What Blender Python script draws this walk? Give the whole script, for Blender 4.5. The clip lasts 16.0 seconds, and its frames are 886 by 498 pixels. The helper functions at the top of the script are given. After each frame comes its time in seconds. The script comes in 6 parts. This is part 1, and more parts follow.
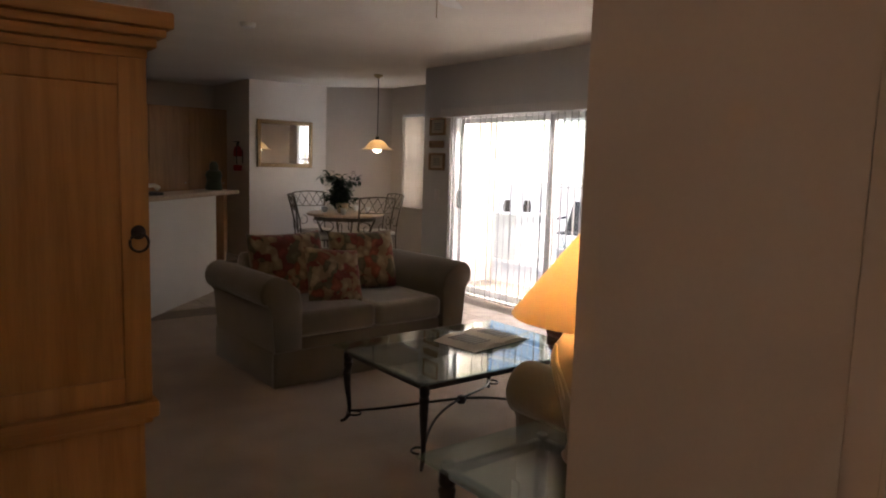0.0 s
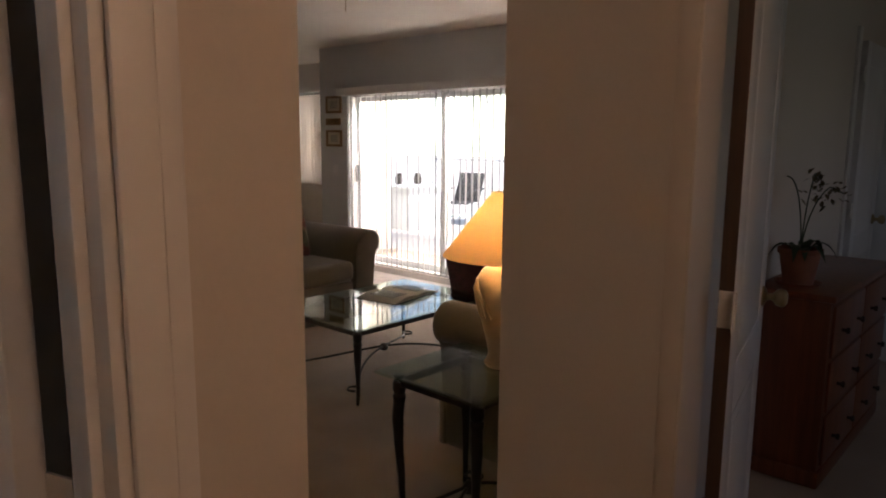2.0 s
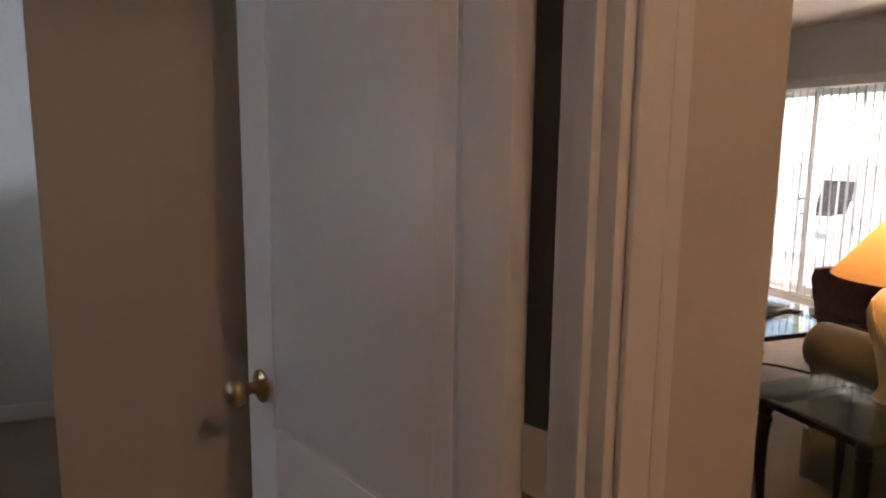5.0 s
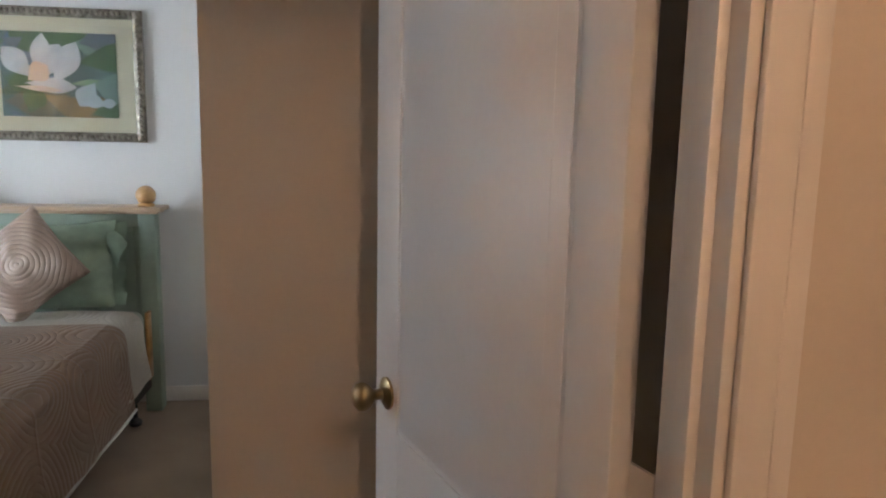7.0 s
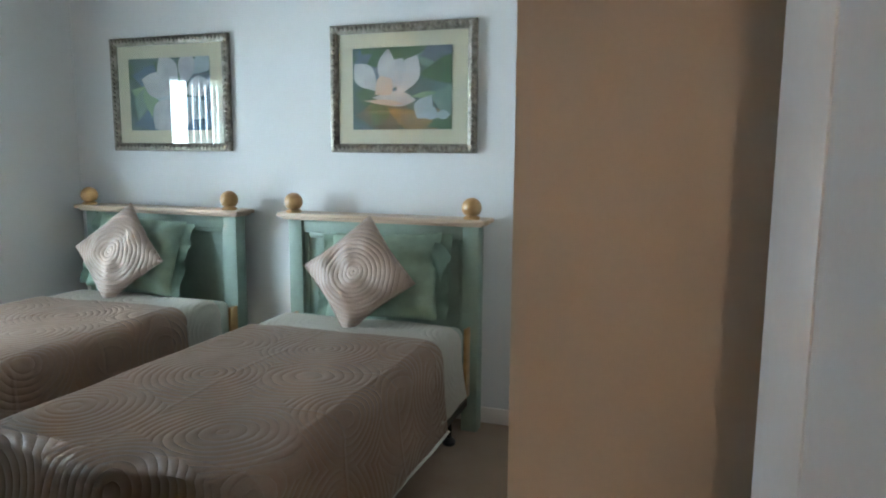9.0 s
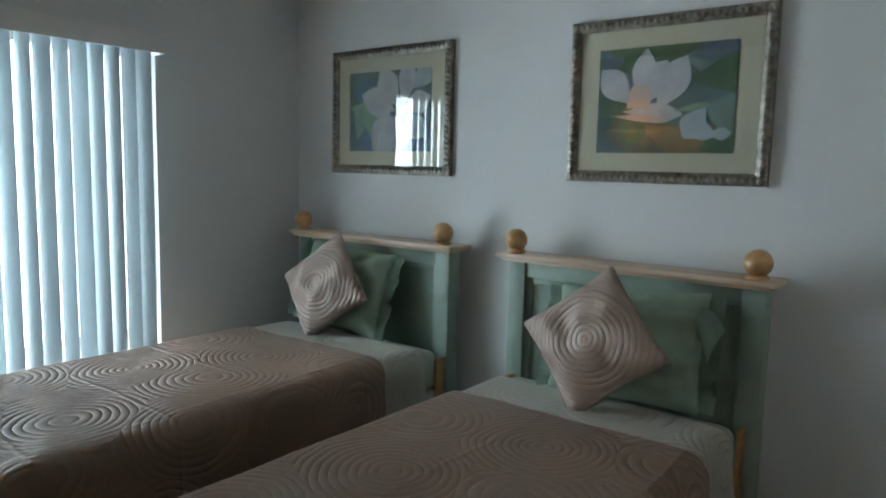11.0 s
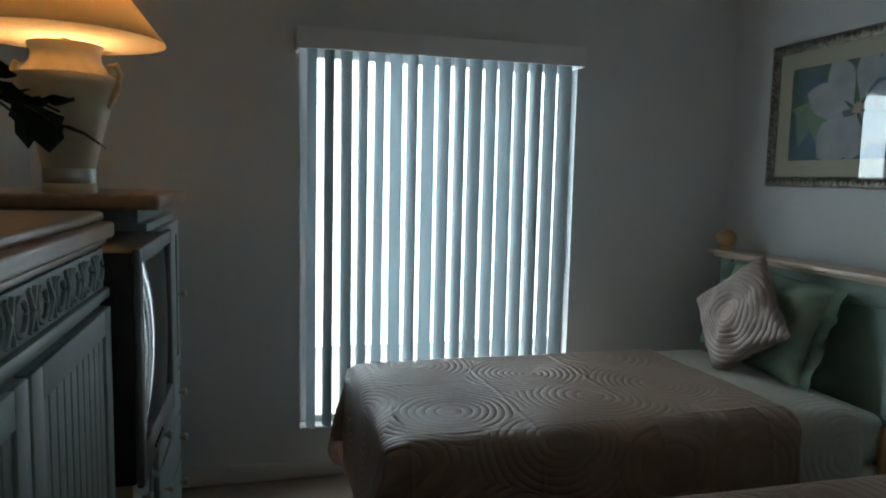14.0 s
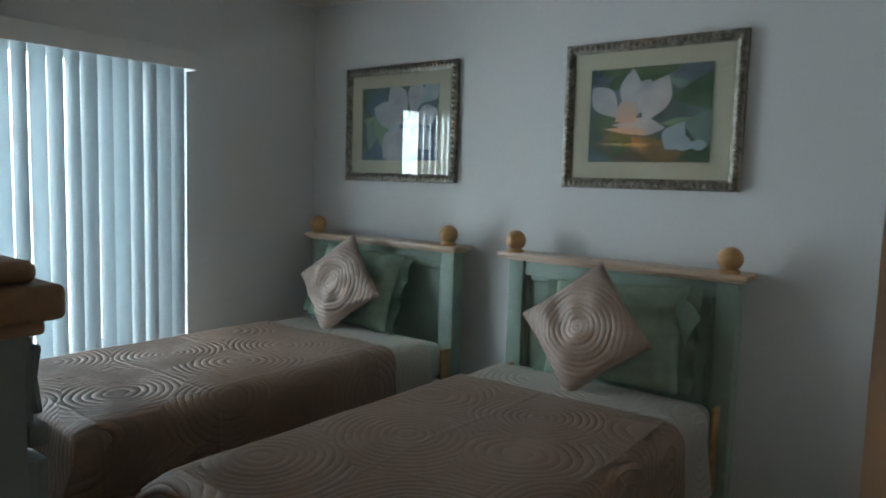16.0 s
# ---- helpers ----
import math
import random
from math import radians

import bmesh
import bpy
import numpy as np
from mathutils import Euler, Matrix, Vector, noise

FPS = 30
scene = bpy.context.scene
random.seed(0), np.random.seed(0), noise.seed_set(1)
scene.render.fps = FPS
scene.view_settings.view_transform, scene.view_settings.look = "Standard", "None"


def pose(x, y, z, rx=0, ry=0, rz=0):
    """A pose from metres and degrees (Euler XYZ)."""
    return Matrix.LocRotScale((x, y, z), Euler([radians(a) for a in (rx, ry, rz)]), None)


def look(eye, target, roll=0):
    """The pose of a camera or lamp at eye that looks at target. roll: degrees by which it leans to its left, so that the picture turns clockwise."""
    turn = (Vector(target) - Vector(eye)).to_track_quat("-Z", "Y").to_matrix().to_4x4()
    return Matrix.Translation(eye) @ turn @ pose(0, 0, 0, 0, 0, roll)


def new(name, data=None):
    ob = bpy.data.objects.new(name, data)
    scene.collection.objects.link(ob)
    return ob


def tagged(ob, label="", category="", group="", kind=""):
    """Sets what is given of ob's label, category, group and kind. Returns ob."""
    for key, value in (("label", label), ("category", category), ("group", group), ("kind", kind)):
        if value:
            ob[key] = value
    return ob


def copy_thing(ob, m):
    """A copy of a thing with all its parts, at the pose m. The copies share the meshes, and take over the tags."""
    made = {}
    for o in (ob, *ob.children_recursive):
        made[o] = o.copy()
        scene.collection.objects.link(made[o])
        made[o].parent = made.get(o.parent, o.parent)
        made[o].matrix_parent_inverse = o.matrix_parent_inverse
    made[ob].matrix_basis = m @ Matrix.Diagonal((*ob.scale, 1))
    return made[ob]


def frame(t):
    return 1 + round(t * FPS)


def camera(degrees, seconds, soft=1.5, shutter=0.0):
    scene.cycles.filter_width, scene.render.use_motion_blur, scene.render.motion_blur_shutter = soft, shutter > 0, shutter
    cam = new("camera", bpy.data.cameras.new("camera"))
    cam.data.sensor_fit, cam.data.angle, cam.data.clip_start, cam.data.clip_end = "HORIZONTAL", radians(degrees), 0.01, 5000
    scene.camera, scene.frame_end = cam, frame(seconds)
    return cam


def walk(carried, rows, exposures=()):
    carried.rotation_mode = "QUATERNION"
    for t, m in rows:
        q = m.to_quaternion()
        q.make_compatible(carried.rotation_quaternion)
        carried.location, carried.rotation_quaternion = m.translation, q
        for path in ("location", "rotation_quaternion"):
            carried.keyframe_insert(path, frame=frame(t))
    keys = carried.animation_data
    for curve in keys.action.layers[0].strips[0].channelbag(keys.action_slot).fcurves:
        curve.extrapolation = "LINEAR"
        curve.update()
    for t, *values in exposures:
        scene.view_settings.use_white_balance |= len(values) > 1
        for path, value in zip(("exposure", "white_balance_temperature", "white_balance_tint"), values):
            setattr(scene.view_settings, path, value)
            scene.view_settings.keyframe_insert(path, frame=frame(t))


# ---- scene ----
# ---------------------------------------------------------------- camera
cam = camera(65.3, 16.0, soft=2.0)
PATH = [
    (0, 0.303, 0.816, 1.424, 83.07, -1.84, -37.82),
    (0.5, 0.174, 0.708, 1.425, 82.58, -1.36, -42.06),
    (1, 0.040, 0.597, 1.434, 82.41, -1.05, -44.38),
    (1.5, -0.107, 0.540, 1.435, 82.08, -1.29, -47.34),
    (2, -0.215, 0.514, 1.435, 81.14, -0.42, -47.67),
    (2.5, -0.275, 0.509, 1.436, 80.26, -0.05, -44.75),
    (3, -0.322, 0.518, 1.439, 79.68, -0.25, -40.02),
    (3.5, -0.349, 0.525, 1.437, 80.24, -0.12, -34.46),
    (4, -0.367, 0.532, 1.439, 80.58, -0.38, -28.81),
    (4.5, -0.381, 0.544, 1.437, 80.86, -0.49, -24.28),
    (7, -0.320, 0.541, 1.457, 81.44, -1.13, -7.62),
    (7.5, -0.281, 0.579, 1.447, 81.68, -0.80, -1.55),
    (8, -0.271, 0.666, 1.434, 81.88, -0.56, 5.98),
    (8.5, -0.313, 0.846, 1.436, 82.00, -0.45, 12.69),
    (9, -0.370, 0.989, 1.436, 82.14, -0.40, 19.17),
    (11.5, -0.774, 1.818, 1.485, 83.81, -2.03, 46.67),
    (12, -0.758, 1.932, 1.463, 83.97, -2.39, 57.43),
    (12.5, -0.774, 1.963, 1.453, 84.36, -1.49, 65.26),
    (13, -0.805, 1.955, 1.446, 84.47, -1.08, 73.37),
    (13.5, -0.787, 2.008, 1.447, 84.35, -1.00, 77.95),
    (14, -0.784, 1.986, 1.443, 84.16, -1.28, 75.23),
    (14.5, -0.780, 1.867, 1.448, 83.44, -1.69, 64.97),
    (15, -0.739, 1.734, 1.439, 83.21, -1.65, 53.05),
    (15.5, -0.642, 1.576, 1.446, 83.69, -1.71, 44.15),
    (16, -0.580, 1.384, 1.441, 84.53, -1.71, 37.95),
]
walk(cam, [(t, pose(*p)) for t, *p in PATH],
     exposures=[(0.0, 1.15, 6500, 21), (1.5, 1.15, 6500, 21), (3.0, 0.95, 6500, 20), (4.0, 0.88, 6500, 20), (4.6, 1.2, 6550, 20), (6.8, 2.3, 6750, 18),
                (9.1, 2.35, 6150, 7), (11.3, 1.1, 6350, 8), (12.5, 0.5, 6350, 8), (14.5, 0.52, 6350, 8), (15.3, 0.8, 6350, 8), (16.0, 1.12, 6400, 9)])

# ---------------------------------------------------------------- world and light
world = bpy.data.worlds.new("world")
scene.world = world
world.use_nodes = True
sky = world.node_tree.nodes.new("ShaderNodeTexSky")
sky.sky_type = "NISHITA"
sky.sun_disc = False
sky.sun_elevation, sky.sun_rotation = radians(60), radians(190)
world.node_tree.links.new(sky.outputs[0], world.node_tree.nodes["Background"].inputs[0])
world.node_tree.nodes["Background"].inputs[1].default_value = 0.15


def lamp_light(name, kind, energy, colour, m, size=0.05, size_y=None):
    data = bpy.data.lights.new(name, kind)
    data.energy, data.color = energy, colour
    if kind == "SUN":
        data.angle = radians(0.6)
    elif kind == "AREA":
        data.shape, data.size, data.size_y = "RECTANGLE", size, size_y or size
    else:
        data.shadow_soft_size = size
    ob = new(name, data)
    ob.matrix_world = m
    return ob


lamp_light("sun", "SUN", 3.4, (1.0, 0.95, 0.87), look((20, 10, 30), (20.08, 10.48, 30 - 0.87)))
# area lamps standing in for daylight at the three glazed openings, and two additions
lamp_light("sky_slider", "AREA", 270, (1.0, 0.92, 0.82), look((5.55, 5.4, 2.35), (3.6, 5.4, 0.6)), 2.9, 0.55)
lamp_light("sky_bedroom", "AREA", 17, (0.72, 0.87, 1.0), look((-4.30, 2.85, 1.15), (-3.0, 2.85, 1.1)), 1.3, 1.7)
# added lamp in an unseen window, to light the second room
lamp_light("sky_unseen_window", "AREA", 0.6, (0.9, 0.93, 1.0), look((3.2, -1.53, 1.55), (3.2, 0.5, 1.2)), 0.55, 0.75)
lamp_light("sky_nook", "AREA", 24, (0.88, 0.94, 1.0), look((6.3, 8.4, 1.45), (5.0, 8.4, 1.3)), 1.4, 1.2)
# added fill on the slab for sunlight bounced up into the living room
lamp_light("patio_bounce_fill", "AREA", 65, (1.0, 0.88, 0.76), look((5.95, 5.4, 0.02), (4.4, 5.4, 1.9)), 2.9, 0.7)
# bulbs of the lamps that are lit; the hall's is unseen and assumed
lamp_light("bulb_living_lamp", "POINT", 28, (1.0, 0.66, 0.36), pose(1.80, 2.03, 1.12), 0.04)
lamp_light("bulb_bedroom_lamp", "POINT", 9, (1.0, 0.62, 0.3), pose(-3.15, 1.42, 1.95), 0.04)
lamp_light("bulb_hall_unseen", "POINT", 4.4, (1.0, 0.68, 0.44), pose(0.06, -0.28, 2.40), 0.09)
lamp_light("bulb_pendant", "POINT", 32, (1.0, 0.74, 0.45), pose(5.07, 8.33, 1.58), 0.04)


# ---------------------------------------------------------------- materials
def mat(name, colour, rough=0.6, metal=0.0, vary=0.12, scale=6.0, bump=0.0, bump_scale=120.0, second=None, spec=0.5, coat=0.0, sheen=0.0):
    """A principled surface with large and fine variation of tone and a fine relief."""
    m = bpy.data.materials.new(name)
    m.use_nodes = True
    nt = m.node_tree
    N, L = nt.nodes, nt.links
    b = N["Principled BSDF"]
    b.inputs["Roughness"].default_value, b.inputs["Metallic"].default_value = rough, metal
    b.inputs["Specular IOR Level"].default_value = spec
    b.inputs["Coat Weight"].default_value = coat
    b.inputs["Sheen Weight"].default_value = sheen
    tc = N.new("ShaderNodeTexCoord")
    n1, n2 = N.new("ShaderNodeTexNoise"), N.new("ShaderNodeTexNoise")
    n1.inputs["Scale"].default_value, n1.inputs["Detail"].default_value = scale, 4
    n2.inputs["Scale"].default_value, n2.inputs["Detail"].default_value = bump_scale, 3
    for n in (n1, n2):
        L.new(tc.outputs["Object"], n.inputs["Vector"])
    add = N.new("ShaderNodeMath")
    add.operation = "MULTIPLY_ADD"
    add.inputs[1].default_value = 0.35
    L.new(n2.outputs[0], add.inputs[0])
    L.new(n1.outputs[0], add.inputs[2])
    ramp = N.new("ShaderNodeValToRGB")
    c = Vector(colour)
    d = Vector(second) if second else c * (1 - vary)
    e = c * (1 + vary * 0.5)
    ramp.color_ramp.elements[0].position, ramp.color_ramp.elements[1].position = 0.42, 0.88
    ramp.color_ramp.elements[0].color, ramp.color_ramp.elements[1].color = (*d, 1), (*e, 1)
    L.new(add.outputs[0], ramp.inputs[0])
    L.new(ramp.outputs[0], b.inputs["Base Color"])
    if bump:
        bp = N.new("ShaderNodeBump")
        bp.inputs["Strength"].default_value, bp.inputs["Distance"].default_value = bump, 0.004
        L.new(n2.outputs[0], bp.inputs["Height"])
        L.new(bp.outputs[0], b.inputs["Normal"])
    return m


def wood(name, light, dark, rough=0.4, axis=2, scale=5.0, coat=0.15):
    m = mat(name, light, rough, second=dark, coat=coat)
    nt = m.node_tree
    N, L = nt.nodes, nt.links
    mp = N.new("ShaderNodeMapping")
    s = [9.0, 9.0, 9.0]
    s[axis] = 0.55
    mp.inputs["Scale"].default_value = s
    tc = next(n for n in N if n.type == "TEX_COORD")
    L.new(tc.outputs["Object"], mp.inputs["Vector"])
    for n in N:
        if n.type == "TEX_NOISE":
            L.new(mp.outputs[0], n.inputs["Vector"])
    ns = [n for n in N if n.type == "TEX_NOISE"]
    ns[0].inputs["Scale"].default_value, ns[1].inputs["Scale"].default_value = scale * 0.5, scale * 4
    ns[0].inputs["Distortion"].default_value = 0.8
    bp = N.new("ShaderNodeBump")
    bp.inputs["Strength"].default_value, bp.inputs["Distance"].default_value = 0.12, 0.001
    L.new(ns[1].outputs[0], bp.inputs["Height"])
    L.new(bp.outputs[0], N["Principled BSDF"].inputs["Normal"])
    return m


def ringed(name, colour, rough, centred, spacing, strength, scale=2.2, sheen=0.3, seams=None):
    """Cloth quilted in concentric rings, puffed between stitched valleys; seams gives the length and width of its sewn panels."""
    m = mat(name, colour, rough, vary=0.15, scale=3.0, sheen=sheen)
    nt = m.node_tree
    N, L = nt.nodes, nt.links
    tc = next(n for n in N if n.type == "TEX_COORD")

    def math_node(op, a, b=None):
        n = N.new("ShaderNodeMath")
        n.operation = op
        for i, v in enumerate((a, b)):
            if v is None:
                continue
            if isinstance(v, (int, float)):
                n.inputs[i].default_value = v
            else:
                L.new(v, n.inputs[i])
        return n.outputs[0]

    wr = N.new("ShaderNodeTexNoise")
    wr.inputs["Scale"].default_value, wr.inputs["Detail"].default_value = 6.0, 3
    L.new(tc.outputs["Object"], wr.inputs["Vector"])
    if centred:
        sep = N.new("ShaderNodeMapping")
        sep.inputs["Scale"].default_value = (1, 0, 1)
        L.new(tc.outputs["Object"], sep.inputs["Vector"])
        ln = N.new("ShaderNodeVectorMath")
        ln.operation = "LENGTH"
        L.new(sep.outputs[0], ln.inputs[0])
        dist = ln.outputs["Value"]
    else:
        vo = N.new("ShaderNodeTexVoronoi")
        vo.inputs["Scale"].default_value = scale
        vo.inputs["Randomness"].default_value = 0.8
        L.new(tc.outputs["Object"], vo.inputs["Vector"])
        dist = math_node("DIVIDE", vo.outputs["Distance"], scale)
    dist = math_node("ADD", dist, math_node("MULTIPLY", wr.outputs[0], spacing * 0.7))
    puff = math_node("POWER", math_node("ABSOLUTE", math_node("SINE", math_node("MULTIPLY", dist, math.pi / spacing))), 0.6)
    height = math_node("ADD", puff, math_node("MULTIPLY", wr.outputs[0], 2.2))
    if seams:
        sx = N.new("ShaderNodeSeparateXYZ")
        L.new(tc.outputs["Object"], sx.inputs[0])
        for out, size, off in ((sx.outputs["Y"], seams[0], 0.13), (sx.outputs["X"], seams[1], 0.07)):
            u = math_node("ADD", out, math_node("MULTIPLY", wr.outputs[0], 0.03))
            d = math_node("ABSOLUTE", math_node("SUBTRACT", math_node("FRACT", math_node("DIVIDE", math_node("ADD", u, 20 + off), size)), 0.5))
            groove = math_node("MAXIMUM", 0.0, math_node("SUBTRACT", 1.0, math_node("DIVIDE", d, 0.03)))
            height = math_node("ADD", height, math_node("MULTIPLY", groove, 0.8))
    bp = N.new("ShaderNodeBump")
    bp.inputs["Strength"].default_value, bp.inputs["Distance"].default_value = strength, 0.006
    L.new(height, bp.inputs["Height"])
    L.new(bp.outputs[0], N["Principled BSDF"].inputs["Normal"])
    return m


def floral(name):
    """Printed cotton: large red, cream and olive blooms on a wine ground."""
    m = mat(name, (0.3, 0.1, 0.07), 0.85, sheen=0.2)
    nt = m.node_tree
    N, L = nt.nodes, nt.links
    tc = next(n for n in N if n.type == "TEX_COORD")
    wp = N.new("ShaderNodeTexNoise")
    wp.inputs["Scale"].default_value = 9.0
    L.new(tc.outputs["Object"], wp.inputs["Vector"])
    av = N.new("ShaderNodeVectorMath")
    av.operation = "MULTIPLY_ADD"
    av.inputs[1].default_value = (0.13, 0.13, 0.13)
    L.new(wp.outputs["Color"], av.inputs[0])
    L.new(tc.outputs["Object"], av.inputs[2])
    vo = N.new("ShaderNodeTexVoronoi")
    vo.inputs["Scale"].default_value = 15.0
    L.new(av.outputs[0], vo.inputs["Vector"])
    sx = N.new("ShaderNodeSeparateColor")
    L.new(vo.outputs["Color"], sx.inputs[0])
    ramp = N.new("ShaderNodeValToRGB")
    ramp.color_ramp.interpolation = "CONSTANT"
    cols = [(0.0, (0.26, 0.055, 0.04)), (0.2, (0.42, 0.33, 0.21)), (0.46, (0.34, 0.11, 0.06)), (0.6, (0.17, 0.15, 0.085)), (0.78, (0.4, 0.29, 0.17))]
    while len(ramp.color_ramp.elements) < len(cols):
        ramp.color_ramp.elements.new(0.5)
    for el, (p, c) in zip(ramp.color_ramp.elements, cols):
        el.position, el.color = p, (*c, 1)
    L.new(sx.outputs[0], ramp.inputs[0])
    r2 = N.new("ShaderNodeValToRGB")
    r2.color_ramp.elements[0].position, r2.color_ramp.elements[1].position = 0.1, 0.55
    r2.color_ramp.elements[0].color, r2.color_ramp.elements[1].color = (1, 1, 1, 1), (0.5, 0.42, 0.34, 1)
    L.new(vo.outputs["Distance"], r2.inputs[0])
    mx = N.new("ShaderNodeMix")
    mx.data_type, mx.blend_type = "RGBA", "MULTIPLY"
    mx.inputs["Factor"].default_value = 0.8
    L.new(ramp.outputs[0], mx.inputs["A"])
    L.new(r2.outputs[0], mx.inputs["B"])
    L.new(mx.outputs["Result"], N["Principled BSDF"].inputs["Base Color"])
    return m


def pane_glass(name, tint=(0.97, 0.99, 0.98), rough=0.0, gloss=0.045):
    """Clear sheet glass: see-through, with a gloss that grows towards grazing views."""
    m = bpy.data.materials.new(name)
    m.use_nodes = True
    N, L = m.node_tree.nodes, m.node_tree.links
    out = N["Material Output"]
    tr, gl, lw, mx = (N.new("ShaderNode" + k) for k in ("BsdfTransparent", "BsdfGlossy", "LayerWeight", "MixShader"))
    pw, ma = N.new("ShaderNodeMath"), N.new("ShaderNodeMath")
    pw.operation, ma.operation = "POWER", "MULTIPLY_ADD"
    pw.inputs[1].default_value = 4.5
    ma.inputs[1].default_value, ma.inputs[2].default_value = 0.9, gloss
    lw.inputs[0].default_value = 0.5
    tr.inputs[0].default_value = (*tint, 1)
    gl.inputs["Roughness"].default_value = rough
    L.new(lw.outputs["Facing"], pw.inputs[0])
    L.new(pw.outputs[0], ma.inputs[0])
    L.new(ma.outputs[0], mx.inputs[0])
    L.new(tr.outputs[0], mx.inputs[1])
    L.new(gl.outputs[0], mx.inputs[2])
    L.new(mx.outputs[0], out.inputs[0])
    return m


def thin_cloth(name, colour, through_share, rough=0.7):
    """A thin sheet that lets part of the light through, as a lamp shade or a blind does."""
    m = mat(name, colour, rough, vary=0.05)
    N, L = m.node_tree.nodes, m.node_tree.links
    tl, mx = N.new("ShaderNodeBsdfTranslucent"), N.new("ShaderNodeMixShader")
    tl.inputs[0].default_value = (*colour, 1)
    mx.inputs[0].default_value = through_share
    L.new(N["Principled BSDF"].outputs[0], mx.inputs[1])
    L.new(tl.outputs[0], mx.inputs[2])
    L.new(mx.outputs[0], N["Material Output"].inputs[0])
    return m


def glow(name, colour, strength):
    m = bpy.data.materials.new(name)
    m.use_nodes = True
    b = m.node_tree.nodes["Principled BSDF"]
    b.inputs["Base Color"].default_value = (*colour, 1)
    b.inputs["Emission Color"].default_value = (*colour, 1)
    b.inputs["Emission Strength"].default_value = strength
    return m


WALL = mat("wall_paint_beige", (0.635, 0.57, 0.5), 0.75, vary=0.05, scale=1.5, bump=0.14, bump_scale=90)
WALL_BED = mat("wall_paint_pale", (0.7, 0.715, 0.725), 0.75, vary=0.05, scale=1.5, bump=0.14, bump_scale=90)
CEIL = mat("ceiling_paint", (0.78, 0.735, 0.67), 0.9, vary=0.05, scale=2, bump=0.6, bump_scale=160)
CARPET = mat("carpet_tan", (0.32, 0.23, 0.155), 0.95, vary=0.22, scale=3.5, bump=1.0, bump_scale=420, sheen=0.3)
TILE = mat("tile_stone", (0.42, 0.36, 0.3), 0.45, vary=0.35, scale=9, bump=0.2, bump_scale=40)
GROUT = mat("grout", (0.2, 0.17, 0.14), 0.9, vary=0.2, bump=0.3)
TRIM = mat("trim_white_paint", (0.72, 0.69, 0.66), 0.38, vary=0.05, scale=3, bump=0.08, bump_scale=35)
# trim paint with the second doorway's weaker light put into its colour
TRIM_DIM = mat("dimmed_trim_paint", (0.64, 0.565, 0.49), 0.45, vary=0.05, scale=3, bump=0.08, bump_scale=35)
DOORP = mat("door_white_paint", (0.72, 0.7, 0.69), 0.35, vary=0.05, scale=3, bump=0.12, bump_scale=60)
VINYL = mat("white_vinyl", (0.75, 0.75, 0.75), 0.35, vary=0.04)
OAK = wood("honey_oak", (0.47, 0.25, 0.085), (0.33, 0.165, 0.05), 0.5, coat=0.03)
OAK_X = wood("honey_oak_across", (0.47, 0.25, 0.085), (0.33, 0.165, 0.05), 0.5, axis=0, coat=0.03)
MAPLE = wood("maple_cap", (0.58, 0.45, 0.34), (0.46, 0.33, 0.23), 0.4, axis=0)
BALLW = wood("maple_ball", (0.5, 0.3, 0.13), (0.38, 0.21, 0.08), 0.28, axis=1, coat=0.4)
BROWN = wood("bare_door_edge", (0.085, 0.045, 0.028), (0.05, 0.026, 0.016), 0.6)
CHERRY = wood("cherry_red", (0.2, 0.06, 0.025), (0.11, 0.03, 0.014), 0.35)
KITCH = wood("kitchen_oak", (0.42, 0.25, 0.13), (0.31, 0.17, 0.085), 0.45)
SAGE = mat("sage_green_paint", (0.25, 0.33, 0.275), 0.5, vary=0.14, scale=7, bump=0.1, bump_scale=60)
SAGE_GREY = mat("grey_green_paint", (0.27, 0.33, 0.32), 0.42, vary=0.12, scale=7, bump=0.08, bump_scale=60)
CAPW = wood("cabinet_top_wood", (0.4, 0.26, 0.16), (0.28, 0.17, 0.1), 0.35, axis=0)
BRASS = mat("antique_brass", (0.42, 0.32, 0.18), 0.28, 1.0, vary=0.2, scale=20)
NICKEL = mat("worn_steel", (0.5, 0.47, 0.42), 0.35, 1.0, vary=0.15)
IRON = mat("dark_bronze_iron", (0.045, 0.035, 0.03), 0.42, 0.6, vary=0.3, scale=25, bump=0.2)
IRON_L = mat("pewter_iron", (0.16, 0.13, 0.1), 0.45, 0.6, vary=0.3, scale=25, bump=0.2)
SILVER = mat("silver_leaf", (0.36, 0.33, 0.285), 0.34, 0.9, scale=34, bump=0.9, bump_scale=90, second=(0.1, 0.085, 0.07))
BLACK = mat("black_plastic", (0.015, 0.015, 0.016), 0.4, vary=0.2)
GREYP = mat("grey_plastic", (0.14, 0.14, 0.145), 0.4, vary=0.1)
SCREEN = mat("tv_glass", (0.018, 0.018, 0.022), 0.06, vary=0.1, spec=0.8)
SOFA = mat("olive_chenille", (0.165, 0.137, 0.095), 0.95, vary=0.2, scale=5, bump=0.6, bump_scale=260, sheen=0.5)
FLORAL = floral("floral_print")
WINE = mat("wine_tapestry", (0.13, 0.03, 0.03), 0.9, vary=0.5, scale=22, bump=0.4, bump_scale=150, second=(0.05, 0.02, 0.015), sheen=0.2)
SATIN = ringed("ringed_satin", (0.41, 0.315, 0.265), 0.36, True, 0.0215, 0.7, sheen=0.1)
QUILT = ringed("taupe_quilt", (0.43, 0.3, 0.225), 0.31, False, 0.027, 0.7, scale=2.3, sheen=0.08, seams=(0.43, 0.52))
